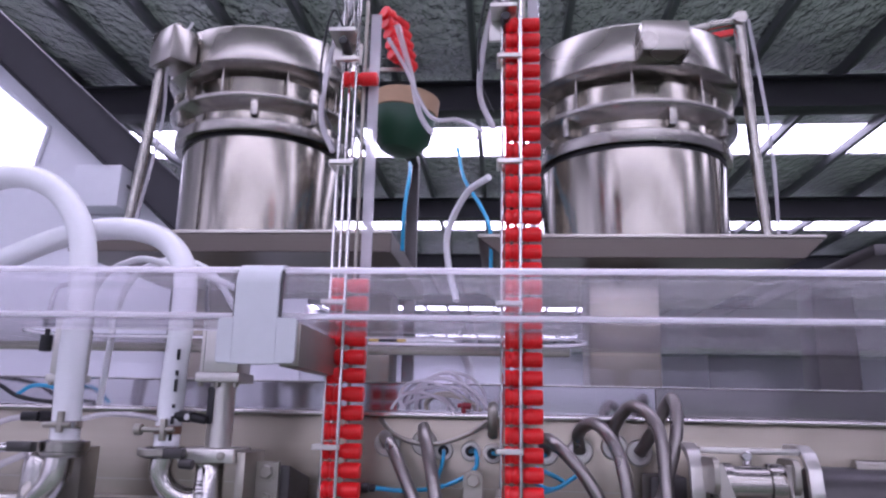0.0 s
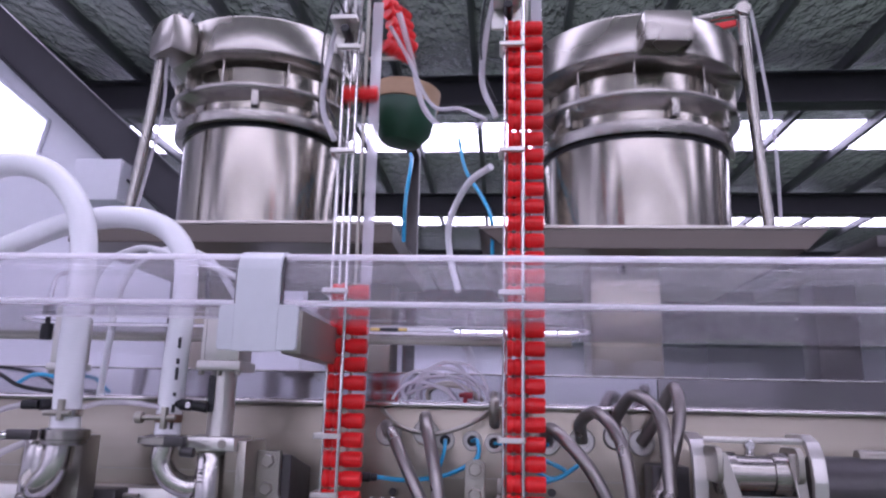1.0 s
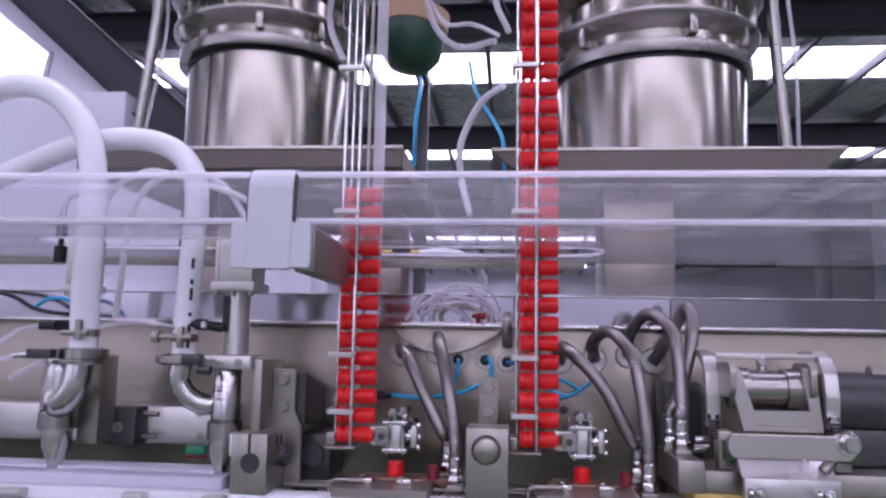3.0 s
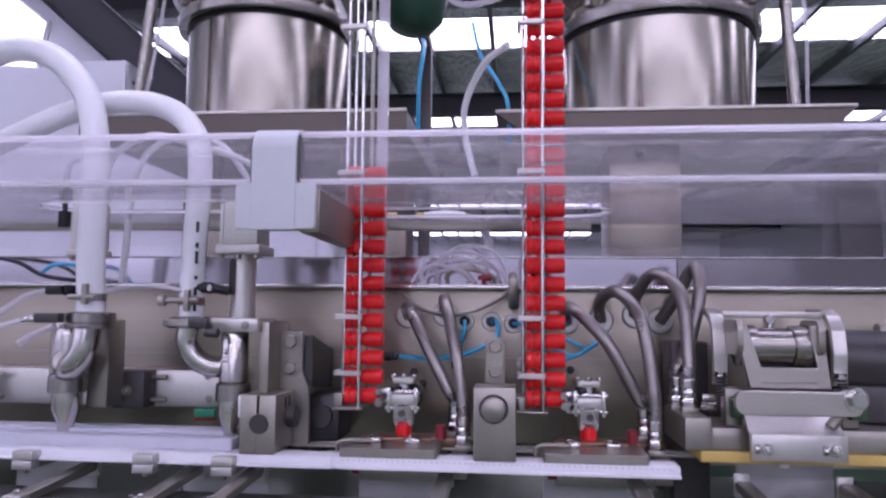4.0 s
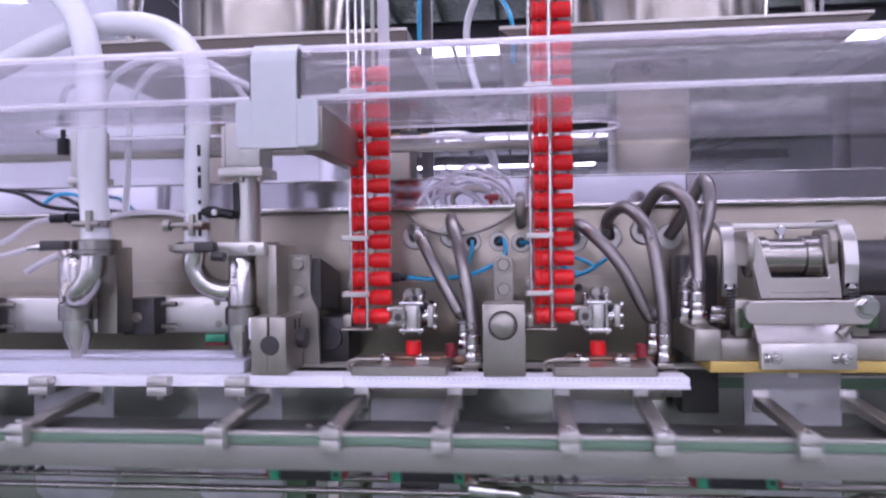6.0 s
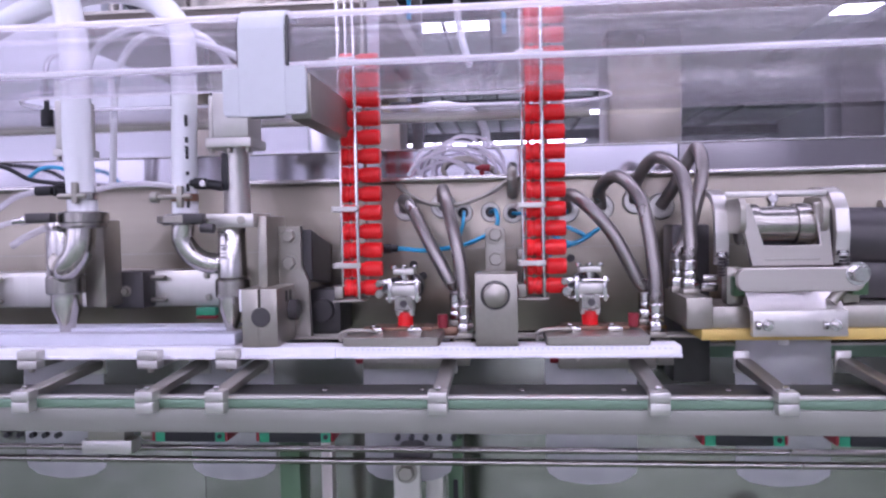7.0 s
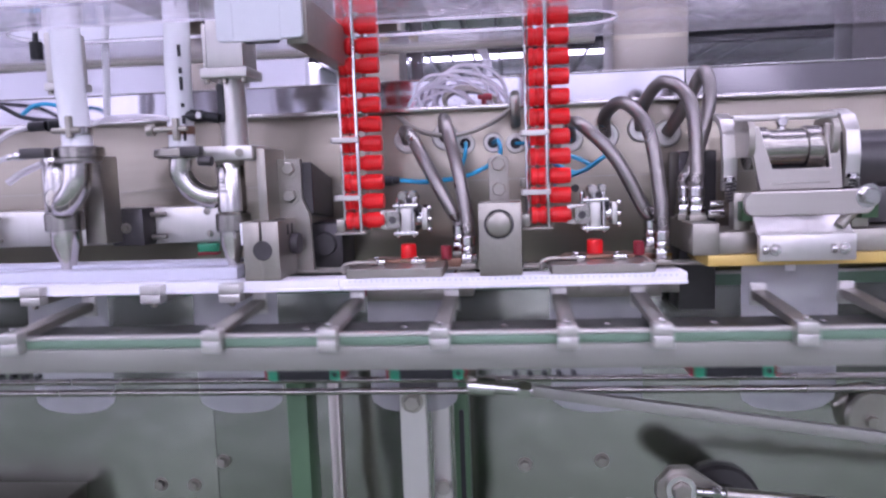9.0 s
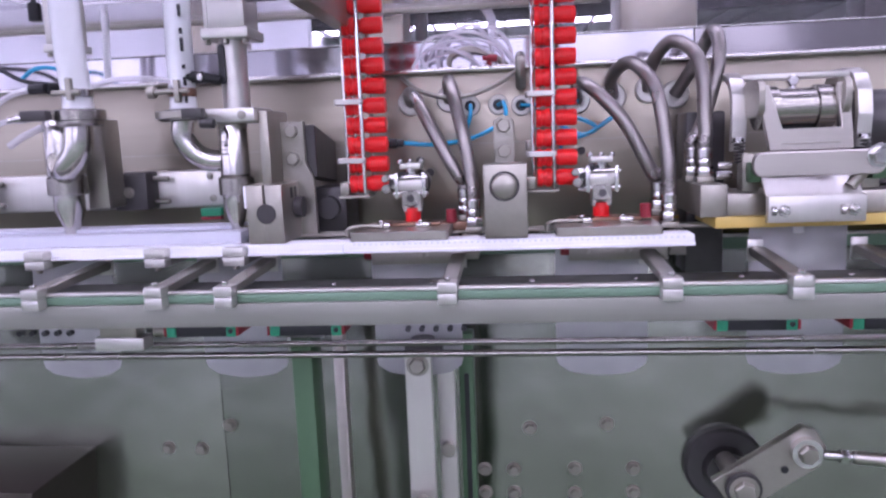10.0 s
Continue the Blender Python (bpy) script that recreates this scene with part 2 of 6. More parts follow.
        if bev:
            bmesh.ops.bevel(bm, geom=bm.edges[:], offset=bev, segments=1, affect="EDGES")
        bm.verts.index_update()
        self.add([q.co.copy() for q in bm.verts], [[q.index for q in f.verts] for f in bm.faces])
        bm.free()
        return self


BASE = {}


def make_mesh(name, shape, mat, base):
    me = bpy.data.meshes.new(name)
    me.from_pydata([(x - base[0], y - base[1], z - base[2]) for x, y, z in shape.v], [], shape.f)
    me.polygons.foreach_set("use_smooth", shape.smooth)
    me.materials.append(mat)
    me.validate()
    me.update()
    me.set_sharp_from_angle(angle=radians(35))
    return me


def thing(name, label, category, base=(0, 0, 0), group="", kind=""):
    ob = new(name)
    ob.empty_display_size = 0.02
    ob.location = base
    BASE[ob] = base
    return tagged(ob, label, category, group, kind)


def part(name, shape, mat, parent, label=""):
    ob = new(name, make_mesh(name, shape, mat, BASE[parent]))
    ob.parent = parent
    BASE[ob] = BASE[parent]
    return tagged(ob, label)


def single(name, shape, mat, label, category, base=(0, 0, 0), group="", kind=""):
    ob = new(name, make_mesh(name, shape, mat, base))
    ob.location = base
    BASE[ob] = base
    return tagged(ob, label, category, group, kind)


def S():
    return Shape()


def rounded(x0, x1, z0, z1, r, n=5, corners=(1, 1, 1, 1)):
    """Outline of a rounded rectangle; corners: lower left, lower right, upper right, upper left."""
    pts = []
    for (cx, cz, a, on) in ((x0 + r, z0 + r, 180, corners[0]), (x1 - r, z0 + r, 270, corners[1]), (x1 - r, z1 - r, 0, corners[2]), (x0 + r, z1 - r, 90, corners[3])):
        if not on:
            pts.append((cx - r if a in (180, 90) else cx + r, cz - r if a in (180, 270) else cz + r))
            continue
        for i in range(n + 1):
            k = radians(a + 90 * i / n)
            pts.append((cx + r * math.cos(k), cz + r * math.sin(k)))
    return pts


def words(body, size, parent, mat, m, name="lettering"):
    cu = bpy.data.curves.new(name, "FONT")
    cu.body, cu.size, cu.extrude = body, size, 0.0002
    cu.align_x, cu.align_y = "CENTER", "CENTER"
    tmp = new("t", cu)
    bpy.context.view_layer.update()
    me = bpy.data.meshes.new_from_object(tmp.evaluated_get(bpy.context.evaluated_depsgraph_get()))
    bpy.data.objects.remove(tmp)
    me.transform(Matrix.Translation(-Vector(BASE[parent])) @ m)
    me.materials.clear()
    me.materials.append(mat)
    ob = new(name, me)
    ob.parent = parent
    BASE[ob] = BASE[parent]
    return ob


# ---------------------------------------------------------------- hall
def hall():
    S0, N0 = -31.0, 44.0
    single("floor", S().box(-8.2, 12, S0, N0, -0.2, 0, 0), FLOOR, "glossy green painted concrete factory floor", "floor", kind="structure")
    # roof with openings for the translucent strips
    # strips behind the camera are unseen, the far ones widened for stronger reflections
    strips = [(-28.9, -27.2), (-24.0, -22.3), (-19.1, -17.4), (-14.2, -12.5), (-9.3, -7.6), (-4.4, -3.2), (0.5, 1.7), (5.4, 6.5), (10.35, 11.6), (15.1, 16.6), (20.0, 21.2)]
    far = [(28.2, 30.2), (38.5, 41.0)]
    roof = S()
    y = S0
    for a, b in strips:
        roof.box(-8.2, 12, y, a, 5.5, 5.62, 0)
        y = b
    for a, b in far:
        roof.box(-8.2, 12, y, a, 5.5, 5.62, 0).box(4.2, 12, a, b, 5.5, 5.62, 0)
        y = b
    roof.box(-8.2, 12, y, N0, 5.5, 5.62, 0)
    single("ceiling", roof, FOIL, "wrinkled silver foil insulation under the hall roof", "ceiling", kind="structure")
    for i, (a, b) in enumerate(strips):
        single(f"window_{i + 4}", S().box(-8.2, 12, a, b, 5.53, 5.55, 0), SKYGLOW, "bright translucent roof skylight strip", "skylight", kind="structure")
    for i, (a, b) in enumerate(far):
        single(f"window_{i + 20}", S().box(-8.2, 4.2, a, b, 5.53, 5.55, 0), SKYGLOW, "bright translucent roof skylight strip", "skylight", kind="structure")
    for x in (-7.4, -6.5, -5.6, -4.75, -3.9, -3.05, -2.2, -1.35, -0.35, 0.7, 1.75, 2.95, 4.1, 5.3, 6.5, 7.7, 8.9):
        single("trim", S().box(x - 0.035, x + 0.035, S0, N0, 5.36, 5.5, 0.006), PURLIN, "dark painted roof purlin", "purlin", kind="structure")
    for y in (3.6, 8.55, 13.6, 18.6, 25.0, 34.0):
        b = S()
        b.box(-8.2, 12, y - 0.14, y + 0.14, 5.32, 5.345, 0.004).box(-8.2, 12, y - 0.02, y + 0.02, 4.97, 5.32, 0).box(-8.2, 12, y - 0.14, y + 0.14, 4.94, 4.968, 0.004)
        single("trim", b, BEAMDARK, "dark steel roof beam with flanges", "roof beam", kind="structure")
    # side wall with openings for unseen windows, added for light from the left
    w = S()
    wins = [(-14.0, -10.0, 1.4, 4.4), (-9.0, -5.0, 1.4, 4.4), (-4.0, 0.0, 1.4, 4.4)]
    y = S0
    for a, b, lo, hi in wins:
        w.box(-8.05, -7.85, y, a, 0, 5.5, 0).box(-8.05, -7.85, a, b, 0, lo, 0).box(-8.05, -7.85, a, b, hi, 5.5, 0)
        y = b
    w.box(-8.05, -7.85, y, N0, 0, 5.5, 0)
    single("wall_west", w, WALL, "white plastered hall wall, open for the added windows", "wall", kind="structure")
    for a, b, lo, hi in wins:
        win = thing("window_1", "unseen white framed window added as fill light from the left", "window", (-8.0, a, lo), kind="structure")
        part("pane", S().box(-8.04, -8.03, a, b, lo, hi, 0), WINGLOW if a > 0 else FILLGLOW, win)
        for q in (a, (a + b) / 2 - 0.03, b - 0.06):
            part("window_frame", S().box(-8.00, -7.94, q, q + 0.06, lo, hi, 0.004), WALL, win)
    a, c = Vector((-4.515, 4.5, 4.628)), Vector((-2.054, 4.5, 2.477))
    out = [(a.x, 0), (-1.28, 0), (-1.28, 2.12), (c.x, 2.12), (c.x, c.z), (a.x, a.z)]
    single("wall_inner", S().slab(out, 4.57, 4.67, "y"), WALL, "white plastered inner wall with a sloping top", "wall", kind="structure")
    win = thing("window_3", "white framed sloping window full of daylight", "window", (-3.5, 4.56, 2.9), kind="structure")
    part("pane", S().slab([(-3.748, 3.607), (-3.176, 3.164), (-3.237, 2.851), (-3.625, 2.887)], 4.562, 4.568, "y"), WINGLOW, win)
    part("window_frame", S().tube([(-3.748, 4.56, 3.607), (-3.176, 4.56, 3.164)], 0.018, 6, 2).tube([(-3.176, 4.56, 3.164), (-3.237, 4.56, 2.851)], 0.018, 6, 2), WALL, win)
    m = Matrix.Translation(a) @ Matrix.Rotation(math.atan2(a.z - c.z, c.x - a.x), 4, "Y")
    L = (c - a).length
    e = S().box(0, L, -0.06, 0.06, 0.12, 0.135, 0.002, m).box(0, L, -0.008, 0.008, -0.12, 0.12, 0, m).box(0, L, -0.06, 0.06, -0.135, -0.12, 0.002, m)
    e.box(c.x - 0.06, c.x + 0.06, 4.44, 4.56, 0, c.z + 0.08, 0.004)
    single("trim", e, BEAMDARK, "dark steel sloping beam on a post beside the wall", "beam", kind="structure")
    single("wall_box", S().box(-2.809, -2.492, 4.35, 4.566, 2.525, 2.808, 0.01), WALL, "white metal cabinet fixed to the inner wall", "cabinet", (-2.809, 4.5, 2.525))
    # east wall tone is lowered to cut light bounced on to the machine
    single("wall_east", S().box(12, 12.2, S0, N0, 0, 5.5, 0), GREYWALL, "hall wall greyed to cut the bounce light", "wall", kind="structure")
    single("wall_north", S().box(-8.2, 12, N0, N0 + 0.2, 0, 5.5, 0), WALL, "white plastered hall wall", "wall", kind="structure")
    # windows here are added behind the camera for front light and bright reflections
    s = S().box(-8.2, 12, S0 - 0.2, S0, 0, 2.6, 0).box(-8.2, 12, S0 - 0.2, S0, 5.0, 5.5, 0)
    for k in range(6):
        s.box(-4.6 + 3.2 * k, -4.0 + 3.2 * k, S0 - 0.2, S0, 2.6, 5.0, 0)
    single("wall_south", s, WALL, "white plastered hall wall, open for the added tall windows", "wall", kind="structure")
    for k in range(5):
        win = thing("window_2", "unseen tall window added as fill light from behind", "window", (-4.0 + 3.2 * k, S0 - 0.1, 2.6), kind="structure")
        part("pane", S().box(-4.0 + 3.2 * k, -1.4 + 3.2 * k, S0 - 0.15, S0 - 0.14, 2.6, 5.0, 0), FILLGLOW, win)
        for q in (0, 1.27, 2.54):
            part("window_frame", S().box(-4.0 + 3.2 * k + q, -3.94 + 3.2 * k + q, S0 - 0.13, S0 - 0.07, 2.6, 5.0, 0.004), WALL, win)


hall()


# ---------------------------------------------------------------- machine body
def bolt(parent, p, r=0.006, h=0.005, axis=(0, -1, 0), mat=None, name="bolt", washer=True):
    s = S()
    if washer:
        s.cyl(p, Vector(p) + Vector(axis) * 0.0012, r * 1.35, 18, 0.0003)
    s.hexnut(Vector(p) + Vector(axis) * 0.0012, axis, r, h)
    return part(name, s, mat or MATTE, parent)


def cabinet():
    c = thing("machine_cabinet", "brushed stainless steel filling machine body with ports and bolts", "machine", (0, 1.3, 0))
    part("front_panel", S().box(-1.4, 1.4, 0.967, 0.985, 1.052, 1.246, 0.002), PLATE, c)
    part("seam", S().box(-1.4, 1.4, 0.9655, 0.967, 1.1585, 1.1595, 0), MATTE, c, "fine panel joint")
    part("top_plate", S().box(-1.4, 1.4, 0.955, 1.9, 1.246, 1.252, 0.002), POLISHED, c)
    # one strip in two tones: the right part's darker reflection is put into colour
    for x0, x1, mat, label in ((-1.4, 0.205, MIRROR, "polished upright steel strip, the part with the bright reflection"), (0.2052, 1.4, DIM_MIRROR, "polished upright steel strip with a dark reflection in its colour")):
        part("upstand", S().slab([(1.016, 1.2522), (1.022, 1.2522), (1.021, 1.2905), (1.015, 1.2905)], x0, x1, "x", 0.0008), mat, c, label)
    part("upstand_edge", S().box(-1.4, 1.4, 1.0135, 1.021, 1.2907, 1.2925, 0.0006), CHROME, c)
    part("lower_panel", S().box(-0.443, 1.4, 1.0, 1.015, 0.12, 1.05, 0.002), LOWPLATE, c)
    part("lower_panel", S().box(-1.4, -0.4436, 1.002, 1.02, 0.12, 1.05, 0.002), LOWPLATE, c)
    part("shell", S().box(-1.4, 1.4, 1.05, 1.9, 0.10, 1.24, 0.004), PLATE, c)
    for x in (-1.3, 1.3):
        for y in (1.1, 1.82):
            part("foot", S().cyl((x, y, 0), (x, y, 0.1), 0.03), DARKSTEEL, c)
    for x, z in ((-0.529, 0.740), (-0.479, 0.739), (-0.434, 0.775), (-0.01, 0.772), (0.093, 0.778), (-0.073, 0.712), (-0.033, 0.712), (0.05, 0.714),
                 (0.128, 0.715), (0.128, 0.681), (-0.073, 0.678), (0.05, 0.678), (-0.033, 0.678)):
        bolt(c, (x, 1.0 if x > -0.44 else 1.002, z), 0.0075, 0.007)
    # cable ports
    for x, z in ((-0.075, 1.205), (-0.04, 1.205), (-0.012, 1.203)):
        g = part("cable_port", S().turned((x, 0.967, z), (0, -1, 0), [(0.0125, 0), (0.0125, 0.002), (0.011, 0.0035), (0.0075, 0.0035), (0.007, 0.0005)], 24), ALU, c)
        part("hole", S().cyl((x, 0.966, z), (x, 0.9653, z), 0.0068, 20, 0), BLACK, g)
    for x, z in ((-0.148, 1.212), (-0.100, 1.214), (0.055, 1.206), (0.098, 1.208), (0.141, 1.215), (0.172, 1.208)):
        part("hose_port", S().turned((x, 0.967, z), (0, -1, 0), [(0.0165, 0), (0.0165, 0.003), (0.0145, 0.005), (0.0095, 0.005), (0.009, 0.001)], 24), ALU, c)
    for x, z in ((-0.14, 1.14), (-0.15, 1.128), (-0.128, 1.125), (0.03, 1.12), (0.06, 1.145)):
        part("screw", S().cyl((x, 0.967, z), (x, 0.962, z), 0.005), DARKSTEEL, c)
    return c


def guide_bar():
    b = thing("mounting_bar", "grey aluminium mounting bar in front of the steel panel", "bar", (-0.7, 0.94, 1.116))
    part("bar", S().box(-1.4, -0.372, 0.928, 0.9655, 1.093, 1.139, 0.0015), ALU, b)
    for x in (-0.480, -0.70):
        part("mount", S().box(x - 0.03, x + 0.012, 0.895, 0.927, 1.094, 1.14, 0.002), DARKSTEEL, b)
        bolt(b, (x - 0.01, 0.8945, 1.116), 0.005)
        for z in (1.103, 1.131):
            part("pin", S().cyl((x + 0.012, 0.915, z), (x + 0.032, 0.915, z), 0.0032), MATTE, b)
    for x, z in ((-0.40, 1.132), (-0.398, 1.104), (-0.57, 1.132)):
        bolt(b, (x, 0.9275, z), 0.0035, 0.003, name="screw")
    part("sensor", S().box(-0.412, -0.386, 0.917, 0.9275, 1.082, 1.092, 0.001), GREEN, b, "small green sensor board")
    part("sensor_base", S().box(-0.412, -0.386, 0.917, 0.9275, 1.078, 1.0815, 0.0005), DARKRED, b)
    return b


def guide_block_left():
    b = thing("clamp_block", "grey steel clamp block with a round shaft and a slit", "block", (-0.288, 0.832, 1.0615))
    o = S().box(-0.308, -0.2892, 0.80, 0.865, 1.0615, 1.125, 0.0012).box(-0.2868, -0.268, 0.80, 0.865, 1.0615, 1.125, 0.0012).box(-0.291, -0.285, 0.801, 0.864, 1.0615, 1.09, 0.0005)
    part("block", o, MATTE, b)
    part("shaft", S().cyl((-0.2865, 0.7994, 1.094), (-0.2865, 0.90, 1.094), 0.0108, 28, 0.0006), DARKSTEEL, b)
    part("cushion", S().box(-0.3125, -0.3085, 0.805, 0.82, 1.10, 1.124, 0.0018), WHITE, b, "white plastic bumper")
    for y in (0.83, 0.845):
        part("slot", S().box(-0.2679, -0.2673, y, y + 0.006, 1.108, 1.120, 0), BLACK, b)
    part("knob", S().cyl((-0.2675, 0.845, 1.097), (-0.258, 0.845, 1.097), 0.012), DARKSTEEL, b)
    return b


def guide_block_right():
    b = thing("guide_block", "grey steel upright guide block with a large round pin", "block", (-0.031, 0.825, 1.0615))
    part("block", S().box(-0.054, -0.009, 0.80, 0.845, 1.0615, 1.138, 0.0015), MATTE, b)
    part("ring", S().turned((-0.0325, 0.80, 1.1155), (0, -1, 0), [(0.0156, 0), (0.0156, 0.0008), (0.0130, 0.0008)], 32, cap=False), DARKSTEEL, b)
    part("pin", S().turned((-0.0325, 0.80, 1.1155), (0, -1, 0), [(0.0128, 0), (0.0132, 0.001), (0.0132, 0.006), (0.0124, 0.0076), (0.0112, 0.0084), (0.0, 0.0088)], 36), MATTE, b)
    p = thing("bolted_stand", "grey steel stand plate with two hex bolts", "bracket", (-0.033, 0.92, 1.15))
    part("plate", S().slab(rounded(-0.044, -0.0215, 1.10, 1.186, 0.004), 0.865, 0.873, "y", 0.0006), MATTE, p)
    part("spacer", S().box(-0.042, -0.023, 0.8735, 0.9665, 1.11, 1.15, 0.001), MATTE, p)
    for z in (1.178, 1.15):
        bolt(p, (-0.0325, 0.865, z), 0.0082, 0.006)
    return b


def lever_bracket():
    p = thing("bearing_bracket", "grey steel shaped bracket with a dark cast block", "bracket", (-0.27, 0.9, 1.06))
    o = [(-0.286, 1.192), (-0.259, 1.192), (-0.259, 1.145), (-0.251, 1.128), (-0.249, 1.06), (-0.292, 1.06), (-0.289, 1.128), (-0.286, 1.14)]
    part("plate", S().slab(o, 0.865, 0.873, "y", 0.0006), MATTE, p)
    for z in (1.181, 1.150):
        bolt(p, (-0.2725, 0.865, z), 0.0082, 0.006)
    part("arm", S().slab([(0.8735, 1.188), (0.966, 1.168), (0.966, 1.118), (0.8735, 1.128)], -0.262, -0.248, "x", 0.001), DARKSTEEL, p)
    part("bearing", S().box(-0.262, -0.222, 0.90, 0.966, 1.06, 1.115, 0.003), DARKSTEEL, p)
    part("bearing_cap", S().cyl((-0.243, 0.8995, 1.09), (-0.243, 0.891, 1.09), 0.014), DARKSTEEL, p)
    return p


def rails():
    # left bar moves one way and the right bar the other as the jaws open
    a = thing("holding_rail", "white plastic holding rail with aluminium clamps", "rail", (-0.6, 0.82, 1.05))
    part("strip", S().box(-1.4, -0.205, 0.80, 0.832, 1.049, 1.0611, 0.0012), WHITE, a)
    part("upper_bar", S().box(-1.4, -0.322, 0.815, 0.852, 1.0613, 1.0745, 0.0015), PALEBAR, a)
    part("upper_bar", S().box(-1.4, -0.335, 0.835, 0.875, 1.0747, 1.0785, 0.0012), PALEBAR, a)
    for x in (-0.547, -0.409, -0.321):
        k = part("clamp", S().box(x - 0.0115, x + 0.0115, 0.785, 0.80, 1.0508, 1.0605, 0.0005).box(x - 0.0115, x + 0.0115, 0.785, 0.80, 1.041, 1.0502, 0.0005), ALU, a)
        part("arm", S().box(x - 0.003, x + 0.009, 0.80, 0.855, 1.040, 1.0485, 0.001), MATTE, k)
        part("screw", S().cyl((x, 0.793, 1.036), (x, 0.793, 1.041), 0.0035), MATTE, k)
    part("bead", S().box(-1.4, -0.205, 0.798, 0.80, 1.049, 1.0525, 0.0008), WHITE, a)
    b = thing("holding_rail", "white plastic holding rail end with dotted scale", "rail", (-0.05, 0.82, 1.05))
    part("strip", S().box(-0.30, 0.159, 0.8025, 0.834, 1.0488, 1.0608, 0.0012), WHITE, b)
    part("bead", S().box(-0.2, 0.1592, 0.80, 0.8024, 1.0488, 1.0525, 0.0008), WHITE, b)
    s = S()
    for i in range(58):
        s.box(-0.195 + i * 0.006, -0.1925 + i * 0.006, 0.8021, 0.8025, 1.0575, 1.0588, 0)
    part("scale", s, GREYPAINT, b, "faint row of printed grey ticks")
    return a, b


def jaw(x0, x1, name, label):
    """The clamping plate at a capping place, with its small catches and the seal bars under the rail."""
    p = thing("clamping_plate", label, "plate", ((x0 + x1) / 2, 0.84, 1.0612), "clamping plates")
    part("plate", S().slab(rounded(x0, x1, 0.803, 0.868, 0.003), 1.0612, 1.0705, "z", 0.0006), MATTE, p)
    part("back_plate", S().box(x0 + 0.02, x1 + 0.03, 0.870, 0.90, 1.0612, 1.0725, 0.001), BROWN, p, "copper-brown heat plate")
    xm = (x0 + x1) / 2
    for dx in (-0.030, 0.014):
        k = part("catch", S().box(xm + dx, xm + dx + 0.016, 0.835, 0.85, 1.0707, 1.0765, 0.0015), CHROME, p)
        part("screw", S().cyl((xm + dx + 0.005, 0.842, 1.0766), (xm + dx + 0.005, 0.842, 1.079), 0.0032), CHROME, k)
    part("slide", S().box(xm - 0.04, xm + 0.04, 0.852, 0.866, 1.0707, 1.0745, 0.001), BROWN, p)
    part("seal_bar", S().box(x0 + 0.015, x1 + 0.012, 0.838, 0.85, 1.0295, 1.0485, 0.001), MATTE, p, "dull steel seal bar under the rail")
    part("seal_end", S().box(x1 + 0.012, x1 + 0.03, 0.835, 0.868, 1.034, 1.06, 0.001), MATTE, p)
    for dx in (-0.02, 0.024):
        bolt(p, (xm + dx, 0.838, 1.041), 0.003, 0.003, name="screw")
    part("red_seal", S().cyl((x0 + 0.006, 0.845, 1.041), (x0 + 0.022, 0.845, 1.041), 0.006), DARKRED, p)
    part("bracket", S().tube([(x0 - 0.008, 0.83, 1.0625), (x0 - 0.008, 0.83, 1.071), (x0 + 0.003, 0.83, 1.0745), (x0 + 0.03, 0.83, 1.0745)], 0.0022), MATTE, p)
    return p


def hose(points, end, label="dark braided steel hose with a crimped nut"):
    """A braided hose from a port to a fitting that stands on a plate; end = (x, y, z of the plate)."""
    x, y, z = end
    h = thing("braided_hose", label, "hose", end, "braided hoses")
    part("braid", S().tube(points + [(x, y, z + 0.045), (x, y, z + 0.036)], 0.0076, 14, 10), HOSESTEEL, h)
    part("ferrule", S().turned((x, y, z + 0.017), (0, 0, 1), [(0.0078, 0), (0.0085, 0.001), (0.0085, 0.008), (0.0078, 0.009), (0.0088, 0.010), (0.0088, 0.019), (0.0078, 0.02)], 20), CHROME, h)
    part("nut", S().hexnut((x, y, z + 0.006), (0, 0, 1), 0.0102, 0.011), CHROME, h)
    part("base", S().box(x - 0.009, x + 0.009, y - 0.009, y + 0.009, z, z + 0.006, 0.001), MATTE, h)
    return h


def hoses():
    Z = 1.0728
    hose([(-0.148, 0.966, 1.212), (-0.148, 0.945, 1.222), (-0.135, 0.91, 1.212), (-0.108, 0.885, 1.165), (-0.086, 0.875, 1.125)], (-0.079, 0.882, Z))
    hose([(-0.100, 0.966, 1.214), (-0.098, 0.935, 1.233), (-0.092, 0.90, 1.222), (-0.078, 0.87, 1.17), (-0.070, 0.862, 1.12)], (-0.0685, 0.86, 1.0615))
    hose([(0.055, 0.966, 1.206), (0.053, 0.94, 1.222), (0.064, 0.90, 1.218), (0.098, 0.88, 1.18), (0.130, 0.878, 1.12)], (0.1375, 0.882, Z))
    hose([(0.098, 0.966, 1.208), (0.096, 0.95, 1.232), (0.112, 0.91, 1.243), (0.133, 0.875, 1.21), (0.143, 0.862, 1.14)], (0.1445, 0.86, 1.0615))
    hose([(0.141, 0.966, 1.215), (0.140, 0.95, 1.240), (0.158, 0.92, 1.265), (0.180, 0.885, 1.24), (0.183, 0.865, 1.17)], (0.1815, 0.862, 1.1085))
    hose([(0.172, 0.966, 1.208), (0.188, 0.945, 1.238), (0.205, 0.925, 1.275), (0.205, 0.90, 1.24), (0.184, 0.885, 1.17)], (0.1740, 0.884, 1.1085))
    for x in (-0.094, 0.120):
        single("rubber_sleeve", S().cyl((x, 0.862, 1.0727), (x, 0.862, 1.088), 0.006), DARKRED, "dark red rubber sleeve beside a hose nut", "sleeve", (x, 0.862, 1.0727))


